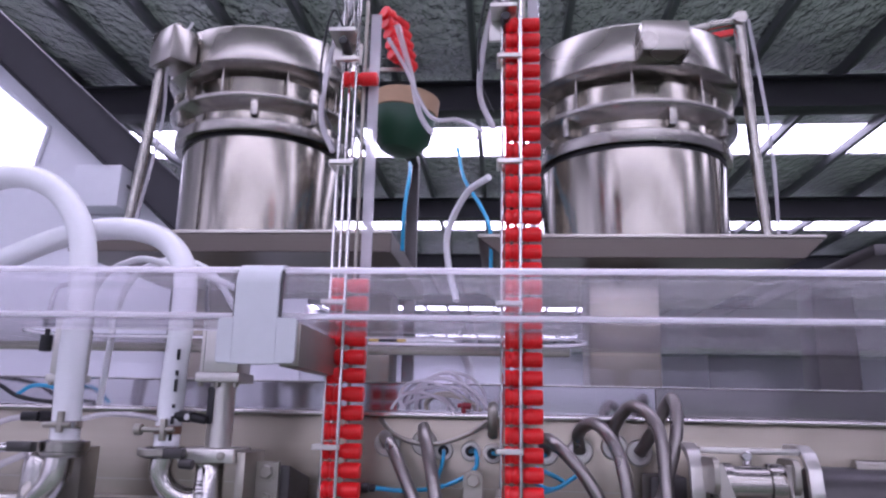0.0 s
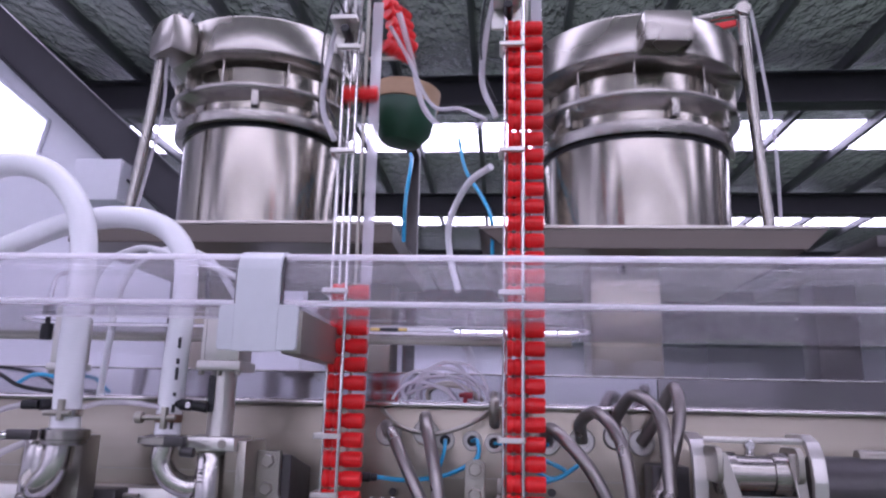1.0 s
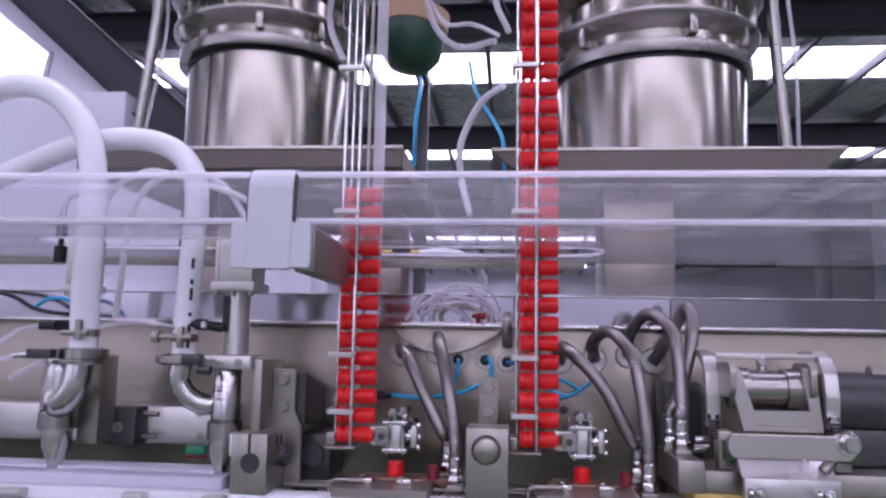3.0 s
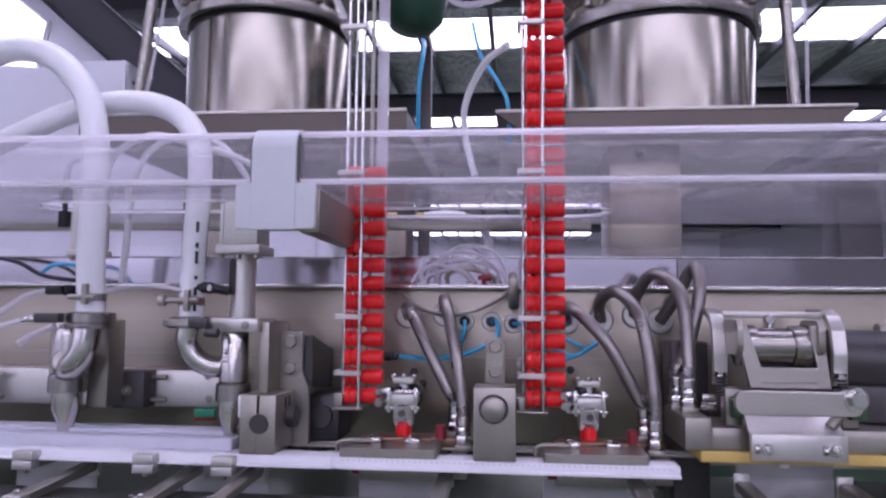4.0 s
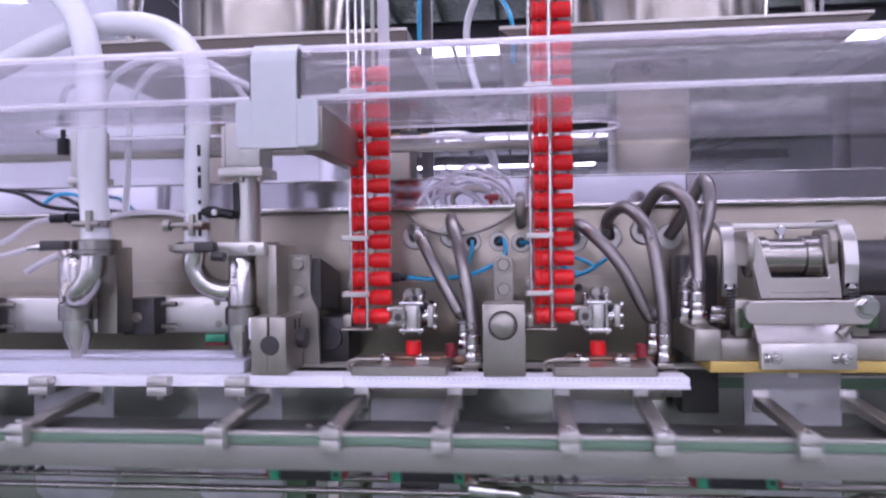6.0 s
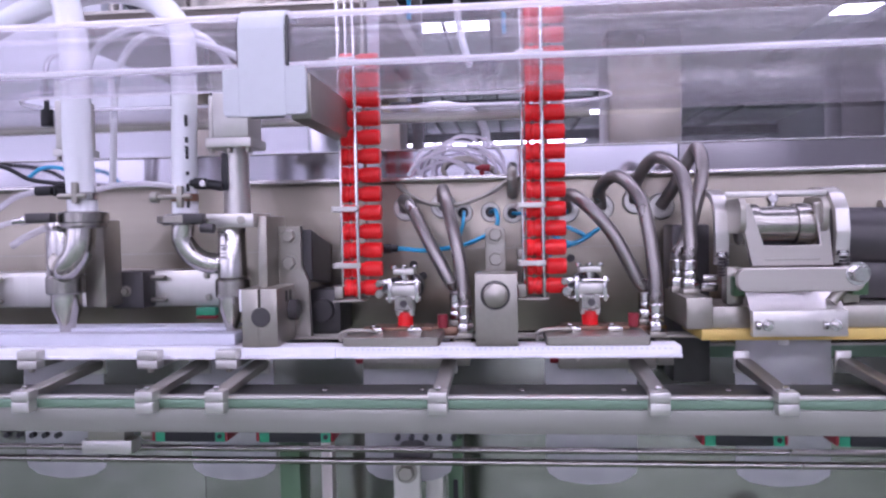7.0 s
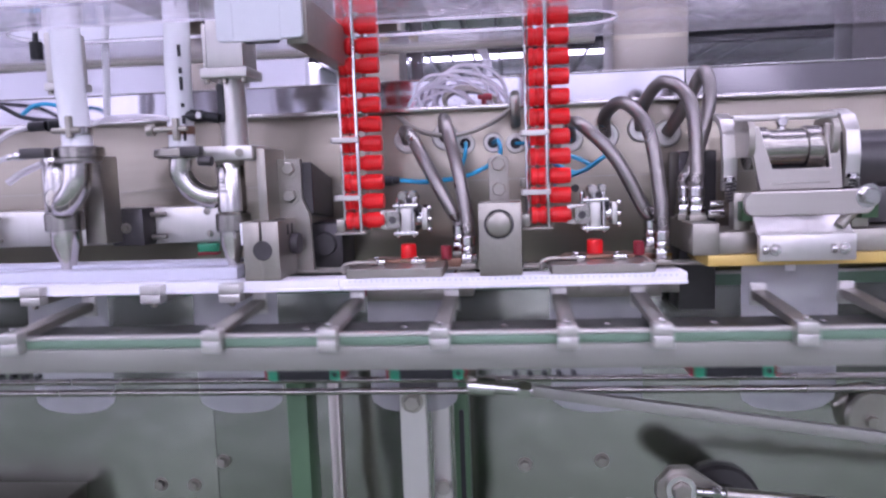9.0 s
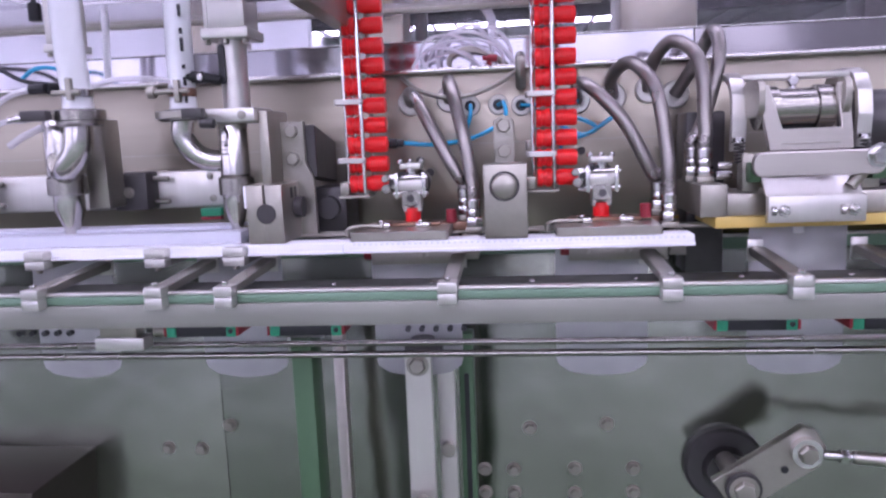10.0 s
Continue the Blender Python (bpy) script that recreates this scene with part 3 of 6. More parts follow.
# ---------------------------------------------------------------- filling nozzles
def nozzle_a():
    n = thing("filling_nozzle", "polished steel filling nozzle with a white hose and clamp", "filling nozzle", (-0.533, 0.84, 1.076), "filling nozzles")
    x = -0.533
    part("body", S().turned((x, 0.84, 1.14), (0, 0, 1), [(0.019, 0), (0.0205, 0.002), (0.0205, 0.04), (0.019, 0.062), (0.0175, 0.066)], 32), POLISHED, n)
    part("collar", S().turned((x, 0.84, 1.119), (0, 0, 1), [(0.020, 0), (0.0215, 0.0015), (0.0215, 0.019), (0.020, 0.021)], 32), BANDSTEEL, n)
    part("tip", S().turned((x, 0.84, 1.076), (0, 0, 1), [(0.0080, -0.006), (0.0085, -0.005), (0.0085, 0.004), (0.0165, 0.025), (0.0168, 0.043)], 28), POLISHED, n)
    part("elbow", S().tube([(x + 0.004, 0.830, 1.146), (x + 0.018, 0.818, 1.152), (x + 0.034, 0.813, 1.170), (x + 0.038, 0.814, 1.200)], 0.0150, 20), POLISHED, n)
    part("weld", S().turned((x + 0.004, 0.826, 1.155), (0.6, -0.8, 0.2), [(0.014, 0), (0.0145, 0.004), (0.0135, 0.006)], 20), BANDSTEEL, n)
    hx, hy = x + 0.040, 0.814
    part("ferrule", S().turned((hx, hy, 1.195), (0, 0, 1), [(0.0225, 0), (0.0245, 0.002), (0.0250, 0.014), (0.024, 0.017), (0.019, 0.0185)], 32), BANDSTEEL, n)
    c = part("clamp", S().turned((hx, hy, 1.2005), (0, 0, 1), [(0.025, 0), (0.027, 0.001), (0.027, 0.011), (0.025, 0.012)], 32), BANDSTEEL, n)
    part("wing_nut", S().cyl((hx - 0.038, hy - 0.02, 1.206), (hx - 0.060, hy - 0.02, 1.2045), 0.005).cyl((hx - 0.06, hy - 0.02, 1.2045), (hx - 0.070, hy - 0.02, 1.203), 0.0035), CHROME, c)
    part("hinge", S().box(hx - 0.045, hx - 0.016, hy - 0.036, hy - 0.024, 1.201, 1.212, 0.001), DARKSTEEL, c)
    w = part("hose", S().tube([(hx, hy, 1.2125), (hx - 0.004, hy, 1.30), (hx - 0.010, hy + 0.01, 1.40), (hx - 0.030, hy + 0.02, 1.47), (hx - 0.075, hy + 0.03, 1.52),
                               (hx - 0.135, hy + 0.04, 1.541), (hx - 0.21, hy + 0.06, 1.53), (hx - 0.36, hy + 0.1, 1.47)], 0.0155, 20, 10), HOSEWHITE, n, "thick white reinforced hose")
    b = part("hose_clip", S().turned((hx, hy, 1.226), (0, 0, 1), [(0.0158, 0), (0.0165, 0.0005), (0.0165, 0.008), (0.0158, 0.0085)], 28), CHROME, n)
    part("screw", S().cyl((hx + 0.004, hy - 0.02, 1.222), (hx + 0.004, hy - 0.02, 1.245), 0.004).cyl((hx - 0.016, hy - 0.02, 1.23), (hx + 0.016, hy - 0.02, 1.23), 0.003), MATTE, b)
    part("guide_plate", S().box(x + 0.012, x + 0.038, 0.858, 0.896, 1.10, 1.204, 0.002), MATTE, n)
    part("sleeve", S().turned((x + 0.006, 0.858, 1.206), (0, 0, 1), [(0.0115, 0), (0.0115, 0.07)], 24), ALU, n)
    part("slot", S().box(x + 0.009, x + 0.014, 0.8455, 0.8472, 1.245, 1.272, 0.0005), BLACK, n)
    cy = part("cylinder", S().box(x - 0.008, x + 0.022, 0.842, 0.876, 1.288, 1.344, 0.002).box(x - 0.011, x + 0.025, 0.840, 0.878, 1.279, 1.2878, 0.0012), ALU, n, "grey aluminium air cylinder")
    part("fitting", S().cyl((x - 0.022, 0.85, 1.315), (x - 0.022, 0.85, 1.335), 0.007).cyl((x - 0.022, 0.85, 1.335), (x - 0.022, 0.85, 1.345), 0.003), BLACK, cy)
    part("stem", S().tube([(x - 0.022, 0.85, 1.345), (x - 0.022, 0.85, 1.375), (x - 0.016, 0.852, 1.395), (x + 0.01, 0.856, 1.40)], 0.003, 8), CLEARTUBE, cy)
    for dx in (-0.006, 0.020):
        part("bolt", S().cyl((x + dx, 0.845, 1.2745), (x + dx, 0.845, 1.279), 0.003), MATTE, cy)
    # valve with its clear air pipes
    v = part("valve", S().cyl((x - 0.022, 0.825, 1.238), (x - 0.002, 0.825, 1.2385), 0.0055).cyl((x - 0.002, 0.825, 1.2385), (x + 0.006, 0.835, 1.2385), 0.0065), BLACK, n)
    part("air_pipe", S().tube([(x - 0.022, 0.825, 1.238), (x - 0.045, 0.82, 1.231), (x - 0.07, 0.815, 1.214), (x - 0.10, 0.81, 1.205), (x - 0.2, 0.81, 1.20)], 0.0033, 10), CLEARTUBE, v)
    part("air_pipe", S().tube([(hx - 0.070, hy - 0.02, 1.203), (hx - 0.10, hy - 0.02, 1.196), (hx - 0.14, hy - 0.02, 1.192), (hx - 0.25, hy - 0.02, 1.19)], 0.003, 10), CLEARTUBE, c)
    part("air_pipe", S().tube([(x - 0.01, 0.822, 1.196), (x - 0.03, 0.815, 1.186), (x - 0.045, 0.812, 1.176)], 0.004, 10), CLEARTUBE, n)
    part("air_pipe", S().tube([(hx + 0.018, hy, 1.237), (hx + 0.045, hy, 1.2425), (hx + 0.085, hy, 1.242), (hx + 0.118, hy + 0.005, 1.236)], 0.003, 10), CLEARTUBE, n)
    return n


def nozzle_b():
    x = -0.332
    n = thing("filling_nozzle", "polished steel filling nozzle marked 316L with a white hose", "filling nozzle", (x, 0.84, 1.075), "filling nozzles")
    body = part("body", S().turned((x, 0.84, 1.134), (0, 0, 1), [(0.0150, 0), (0.0165, 0.002), (0.0165, 0.055), (0.0150, 0.058)], 32), POLISHED, n)
    words("316L", 0.010, body, BLACK, Matrix.Translation((x - 0.003, 0.8231, 1.166)) @ Matrix.Rotation(radians(90), 4, "X") @ Matrix.Rotation(radians(90), 4, "Z"))
    part("collar", S().turned((x, 0.84, 1.113), (0, 0, 1), [(0.018, 0), (0.0195, 0.0015), (0.0195, 0.019), (0.018, 0.021)], 32), BANDSTEEL, n)
    part("tip", S().turned((x - 0.003, 0.84, 1.075), (0, 0, 1), [(0.0064, -0.006), (0.0068, -0.005), (0.0068, 0.003), (0.0130, 0.023), (0.0133, 0.038)], 28), POLISHED, n)
    fl = part("flange", S().box(x - 0.029, x + 0.035, 0.816, 0.875, 1.1925, 1.2075, 0.0015), ALU, n)
    for dx in (-0.021, 0.021):
        part("screw", S().cyl((x + dx, 0.816, 1.2), (x + dx, 0.8145, 1.2), 0.0048).cyl((x + dx, 0.8145, 1.2), (x + dx, 0.8141, 1.2), 0.0022), MATTE, fl)
    part("guide_plate", S().box(x + 0.0355, x + 0.046, 0.825, 0.894, 1.112, 1.204, 0.0015), MATTE, n)
    part("elbow", S().tube([(x - 0.0155, 0.838, 1.152), (x - 0.026, 0.834, 1.153), (x - 0.041, 0.829, 1.162), (x - 0.051, 0.826, 1.18), (x - 0.049, 0.825, 1.199)], 0.0125, 20), POLISHED, n)
    hx, hy = x - 0.047, 0.825
    part("ferrule", S().turned((hx, hy, 1.196), (0, 0, 1), [(0.024, 0), (0.027, 0.002), (0.027, 0.010), (0.019, 0.0125)], 30), BANDSTEEL, n)
    c = part("clamp", S().turned((hx, hy, 1.1985), (0, 0, 1), [(0.028, 0), (0.030, 0.001), (0.030, 0.007), (0.028, 0.008)], 30), MATTE, n)
    part("wing_nut", S().box(hx + 0.012, hx + 0.034, hy - 0.034, hy - 0.022, 1.1975, 1.208, 0.001).cyl((hx + 0.03, hy - 0.028, 1.1925), (hx + 0.045, hy - 0.028, 1.1915), 0.0055), DARKSTEEL, c)
    h = part("hose", S().tube([(hx, hy, 1.2085), (hx - 0.001, hy + 0.005, 1.29), (hx, hy + 0.01, 1.38), (hx - 0.012, hy + 0.02, 1.425), (hx - 0.048, hy + 0.03, 1.459), (hx - 0.105, hy + 0.035, 1.472),
                               (hx - 0.175, hy + 0.04, 1.464), (hx - 0.25, hy + 0.045, 1.438), (hx - 0.40, hy + 0.06, 1.38)], 0.0140, 20, 10), HOSEWHITE, n, "thick white reinforced hose with a printed stripe")
    for i, L in enumerate((0.012, 0.006, 0.014, 0.004, 0.009, 0.010)):
        z = 1.305 - i * 0.018
        part("print_mark", S().box(hx + 0.0075, hx + 0.0100, hy - 0.0118, hy - 0.0085, z, z + L, 0), BLACK, h)
    part("hose_clip", S().turned((hx, hy, 1.222), (0, 0, 1), [(0.0142, 0), (0.0150, 0.0005), (0.0150, 0.0085), (0.0142, 0.009)], 28), BROWN, n)
    b = part("clip_screw", S().cyl((hx - 0.026, hy - 0.017, 1.227), (hx + 0.016, hy - 0.0185, 1.2275), 0.0028), MATTE, n)
    part("screw_head", S().cyl((hx - 0.03, hy - 0.017, 1.227), (hx - 0.022, hy - 0.017, 1.227), 0.0065), MATTE, b)
    part("lug", S().box(hx + 0.0, hx + 0.006, hy - 0.022, hy - 0.014, 1.215, 1.239, 0.001), MATTE, b)
    part("sleeve", S().turned((x + 0.006, 0.845, 1.208), (0, 0, 1), [(0.0146, 0), (0.0146, 0.073)], 28), ALU, n)
    part("slot", S().slab(rounded(x - 0.0055, x + 0.0015, 1.234, 1.276, 0.0033), 0.8292, 0.834, "y"), BLACK, n)
    part("rod", S().cyl((x - 0.0025, 0.8315, 1.24), (x - 0.0025, 0.8315, 1.274), 0.0015), CHROME, n)
    cy = part("cylinder", S().box(x - 0.019, x + 0.033, 0.82, 0.872, 1.281, 1.292, 0.0015).box(x - 0.012, x + 0.029, 0.824, 0.868, 1.2922, 1.344, 0.002), ALU, n, "grey aluminium air cylinder")
    for dx in (-0.014, 0.006, 0.028):
        part("bolt", S().cyl((x + dx, 0.826, 1.2755), (x + dx, 0.826, 1.281), 0.0035), MATTE, cy)
    part("side_rail", S().box(x - 0.018, x - 0.0135, 0.828, 0.86, 1.2922, 1.340, 0.001), ALU, cy)
    v = part("valve", S().cyl((x - 0.004, 0.828, 1.2385), (x - 0.020, 0.824, 1.2415), 0.0055).cyl((x - 0.020, 0.824, 1.2415), (x - 0.034, 0.822, 1.2425), 0.0065).cyl((x - 0.034, 0.822, 1.2425), (x - 0.040, 0.821, 1.2425), 0.0045), BLACK, n)
    part("gland", S().cyl((x - 0.022, 0.8175, 1.2415), (x - 0.022, 0.815, 1.2415), 0.004), CHROME, v)
    return n


# ---------------------------------------------------------------- caps, chutes and grippers
CAP_PITCH, CAP_Z, CAP_Y = 0.0218, 1.119, 0.872
PIVOTS = (-0.1385, 0.0730)
REACH = 0.0400


def cap_mesh():
    s = S()
    a = (1, 0, 0)
    prof = [(0.0, -0.0300), (0.0092, -0.0300), (0.0103, -0.0288), (0.0103, -0.0245), (0.0090, -0.0235), (0.0090, -0.0205), (0.0104, -0.0195), (0.0104, -0.0145),
            (0.0075, -0.0130), (0.0075, -0.0085), (0.0082, -0.0078), (0.0084, -0.0065), (0.0088, 0.0125), (0.0081, 0.0142), (0.0, 0.0145)]
    s.turned((0, 0, 0), a, prof, 20, cap=False)
    for i in range(20):
        k = radians(i * 18)
        r = 0.0086
        m = Matrix.Rotation(k, 4, "X")
        s.box(-0.0060, 0.0115, -0.0006, 0.0007, r - 0.0006, r + 0.0004, 0, m)
    return make_mesh("screw_cap", s, RED, (0, 0, 0))


CAPS = []


def caps():
    me = cap_mesh()
    for lane, count in ((0, 20), (1, 30)):
        for i in range(-2, count):
            ob = tagged(new("screw_cap", me), "glossy red plastic screw cap from the cap chute", "screw cap", "red screw caps")
            CAPS.append((ob, lane, i))
    f = thing("feed_track", "slim inclined steel track with red caps", "track", (-0.12, 0.96, 1.76))
    part("plate", S().slab([(-0.146, 1.805), (-0.142, 1.805), (-0.128, 1.72), (-0.132, 1.72)], 0.962, 0.966, "y"), MATTE, f)
    part("stay", S().box(-0.20, -0.134, 0.963, 0.967, 1.735, 1.741, 0.0005), MATTE, f)


def chute(lane, top):
    xc = PIVOTS[lane] - REACH
    c = thing("cap_chute", "upright steel rod chute that holds a row of red caps", "chute", (xc, CAP_Y, 1.1035), "cap chutes")
    for dx, dy, r in ((-0.0335, 0.004, 0.0022), (-0.0262, 0.0140, 0.0020), (-0.0115, -0.0130, 0.0022)):
        part("rod", S().cyl((xc + dx, CAP_Y + dy, 1.1065), (xc + dx, CAP_Y + dy, top), r, 10, 0.0002), CHROME, c)
    part("back_rod", S().cyl((xc - 0.006, CAP_Y + 0.0135, 1.1065), (xc - 0.006, CAP_Y + 0.0135, top), 0.0024, 10, 0.0002), MATTE, c)
    part("back_strip", S().box(xc + 0.000, xc + 0.014, CAP_Y + 0.0125, CAP_Y + 0.0145, 1.30, top - 0.02, 0.0005), CLEARTUBE, c)
    part("base_plate", S().box(xc - 0.042, xc - 0.006, CAP_Y - 0.016, CAP_Y + 0.016, 1.1035, 1.1063, 0.0008), MATTE, c)
    part("block", S().box(xc - 0.042, xc - 0.032, CAP_Y - 0.006, CAP_Y + 0.016, 1.1065, 1.121, 0.001), MATTE, c)
    for z in (1.1455, 1.2105, 1.38, 1.558, 1.70):
        if z < top:
            part("clip", S().slab(rounded(xc - 0.041, xc - 0.0085, CAP_Y - 0.0185, CAP_Y - 0.0112, 0.003), z - 0.003, z + 0.003, "z", 0.0008)
                 .box(xc - 0.041, xc - 0.0362, CAP_Y - 0.012, CAP_Y + 0.016, z - 0.003, z + 0.003, 0.0008), ALU, c)
    part("holder", S().box(xc - 0.0405, xc - 0.0335, CAP_Y + 0.0165, 0.966, 1.15, 1.16, 0.001), MATTE, c)
    return c


def chute_tops():
    """Sensors, cables and pipes at the upper ends of the chutes."""
    for lane, top in ((0, 1.80), (1, 1.83)):
        xc = PIVOTS[lane] - REACH
        h = thing("proximity_sensor", "grey proximity sensor with thin cables on a cap chute", "sensor", (xc, CAP_Y, top - 0.06), "chute sensors")
        part("bracket", S().box(xc - 0.052, xc - 0.012, CAP_Y + 0.018, CAP_Y + 0.024, top - 0.09, top - 0.06, 0.001).box(xc - 0.05, xc - 0.015, CAP_Y - 0.02, CAP_Y + 0.018, top - 0.062, top - 0.056, 0.001), ALU, h)
        part("eye", S().cyl((xc - 0.03, CAP_Y - 0.02, top - 0.075), (xc - 0.03, CAP_Y + 0.017, top - 0.075), 0.006), BLACK, h)
        part("cable", S().tube([(xc - 0.03, CAP_Y + 0.01, top - 0.06), (xc - 0.05, CAP_Y, top - 0.02), (xc - 0.065, CAP_Y + 0.01, top - 0.09), (xc - 0.062, CAP_Y + 0.02, top - 0.15), (xc - 0.045, CAP_Y + 0.025, top - 0.19)], 0.0016, 8), BLACK, h)
        part("cable", S().tube([(xc - 0.02, CAP_Y + 0.02, top), (xc - 0.035, CAP_Y + 0.01, top - 0.05), (xc - 0.03, CAP_Y + 0.02, top - 0.12)], 0.0016, 8), BLACK, h)
        part("air_pipe", S().tube([(xc - 0.025, CAP_Y + 0.02, top + 0.02), (xc - 0.052, CAP_Y + 0.02, top - 0.06), (xc - 0.064, CAP_Y + 0.02, top - 0.16), (xc - 0.045, CAP_Y + 0.02, top - 0.215)], 0.004, 10), CLEARTUBE, h)


def gripper(lane):
    px = PIVOTS[lane]
    y = CAP_Y
    g = thing("cap_gripper", "small bright steel gripper head that turns caps down", "gripper", (px, y, CAP_Z), "cap grippers")
    part("spindle", S().cyl((px, y + 0.022, CAP_Z), (px, 0.962, CAP_Z), 0.012), MATTE, g)
    part("hub", S().turned((px, y + 0.02, CAP_Z), (0, 1, 0), [(0.016, 0), (0.018, 0.002), (0.018, 0.014), (0.015, 0.017)], 24), DARKSTEEL, g)
    part("head", S().box(px - 0.006, px + 0.006, y - 0.012, y + 0.02, CAP_Z - 0.016, CAP_Z + 0.016, 0.0012), ALU, g)
    for s in (-1, 1):
        j = part("jaw", S().box(px - 0.026, px - 0.004, y - 0.010, y + 0.010, CAP_Z + s * 0.0085 - 0.0022, CAP_Z + s * 0.0085 + 0.0022, 0.0008)
                 .box(px - 0.030, px - 0.024, y - 0.006, y + 0.006, CAP_Z + s * 0.0065 - 0.004, CAP_Z + s * 0.0065 + 0.004, 0.0008), ALU, g)
        part("cross_bar", S().box(px - 0.014, px + 0.014, y - 0.016, y - 0.0122, CAP_Z + s * 0.0155 - 0.002, CAP_Z + s * 0.0155 + 0.002, 0.0006), CHROME, g)
        part("pin", S().cyl((px + s * 0.009, y - 0.0135, CAP_Z - 0.02), (px + s * 0.009, y - 0.0135, CAP_Z + 0.02), 0.0022), CHROME, g)
    for z in (-0.012, 0.0, 0.012):
        part("cap_screw", S().cyl((px + 0.0242, y - 0.004, CAP_Z + z), (px + 0.0285, y - 0.004, CAP_Z + z), 0.0034, 14, 0.0005), CHROME, g)
    part("cheek", S().slab(rounded(px - 0.0225, px - 0.0065, CAP_Z - 0.010, CAP_Z + 0.010, 0.003), y - 0.0165, y - 0.0135, "y", 0.0005), BANDSTEEL, g)
    part("cheek_hole", S().cyl((px - 0.015, y - 0.0166, CAP_Z), (px - 0.015, y - 0.0170, CAP_Z), 0.0042, 16, 0), DARKSTEEL, g)
    part("knuckle", S().cyl((px - 0.003, y - 0.018, CAP_Z + 0.027), (px - 0.003, y + 0.012, CAP_Z + 0.027), 0.0052).cyl((px + 0.008, y - 0.014, CAP_Z + 0.0285), (px + 0.008, y + 0.010, CAP_Z + 0.0285), 0.0042), BANDSTEEL, g)
    part("piston", S().cyl((px + 0.006, y, CAP_Z), (px + 0.020, y, CAP_Z), 0.008).cyl((px + 0.020, y, CAP_Z), (px + 0.026, y, CAP_Z), 0.0045), CHROME, g)
    part("side_block", S().box(px - 0.004, px + 0.012, y - 0.006, y + 0.016, CAP_Z + 0.0165, CAP_Z + 0.026, 0.001), CHROME, g)
    part("set_screw", S().cyl((px + 0.004, y - 0.0065, CAP_Z + 0.021), (px + 0.004, y - 0.011, CAP_Z + 0.021), 0.0035), DARKSTEEL, g)
    part("guide_pin", S().cyl((px - 0.012, y + 0.014, CAP_Z - 0.018), (px - 0.012, y + 0.014, CAP_Z + 0.024), 0.003), CHROME, g)
    part("end_stop", S().box(px + 0.018, px + 0.024, y - 0.010, y + 0.012, CAP_Z - 0.012, CAP_Z + 0.012, 0.001), ALU, g)
    part("air_fitting", S().cyl((px + 0.012, y - 0.008, CAP_Z + 0.006), (px + 0.012, y - 0.016, CAP_Z + 0.012), 0.0032), BLACK, g)
    return g


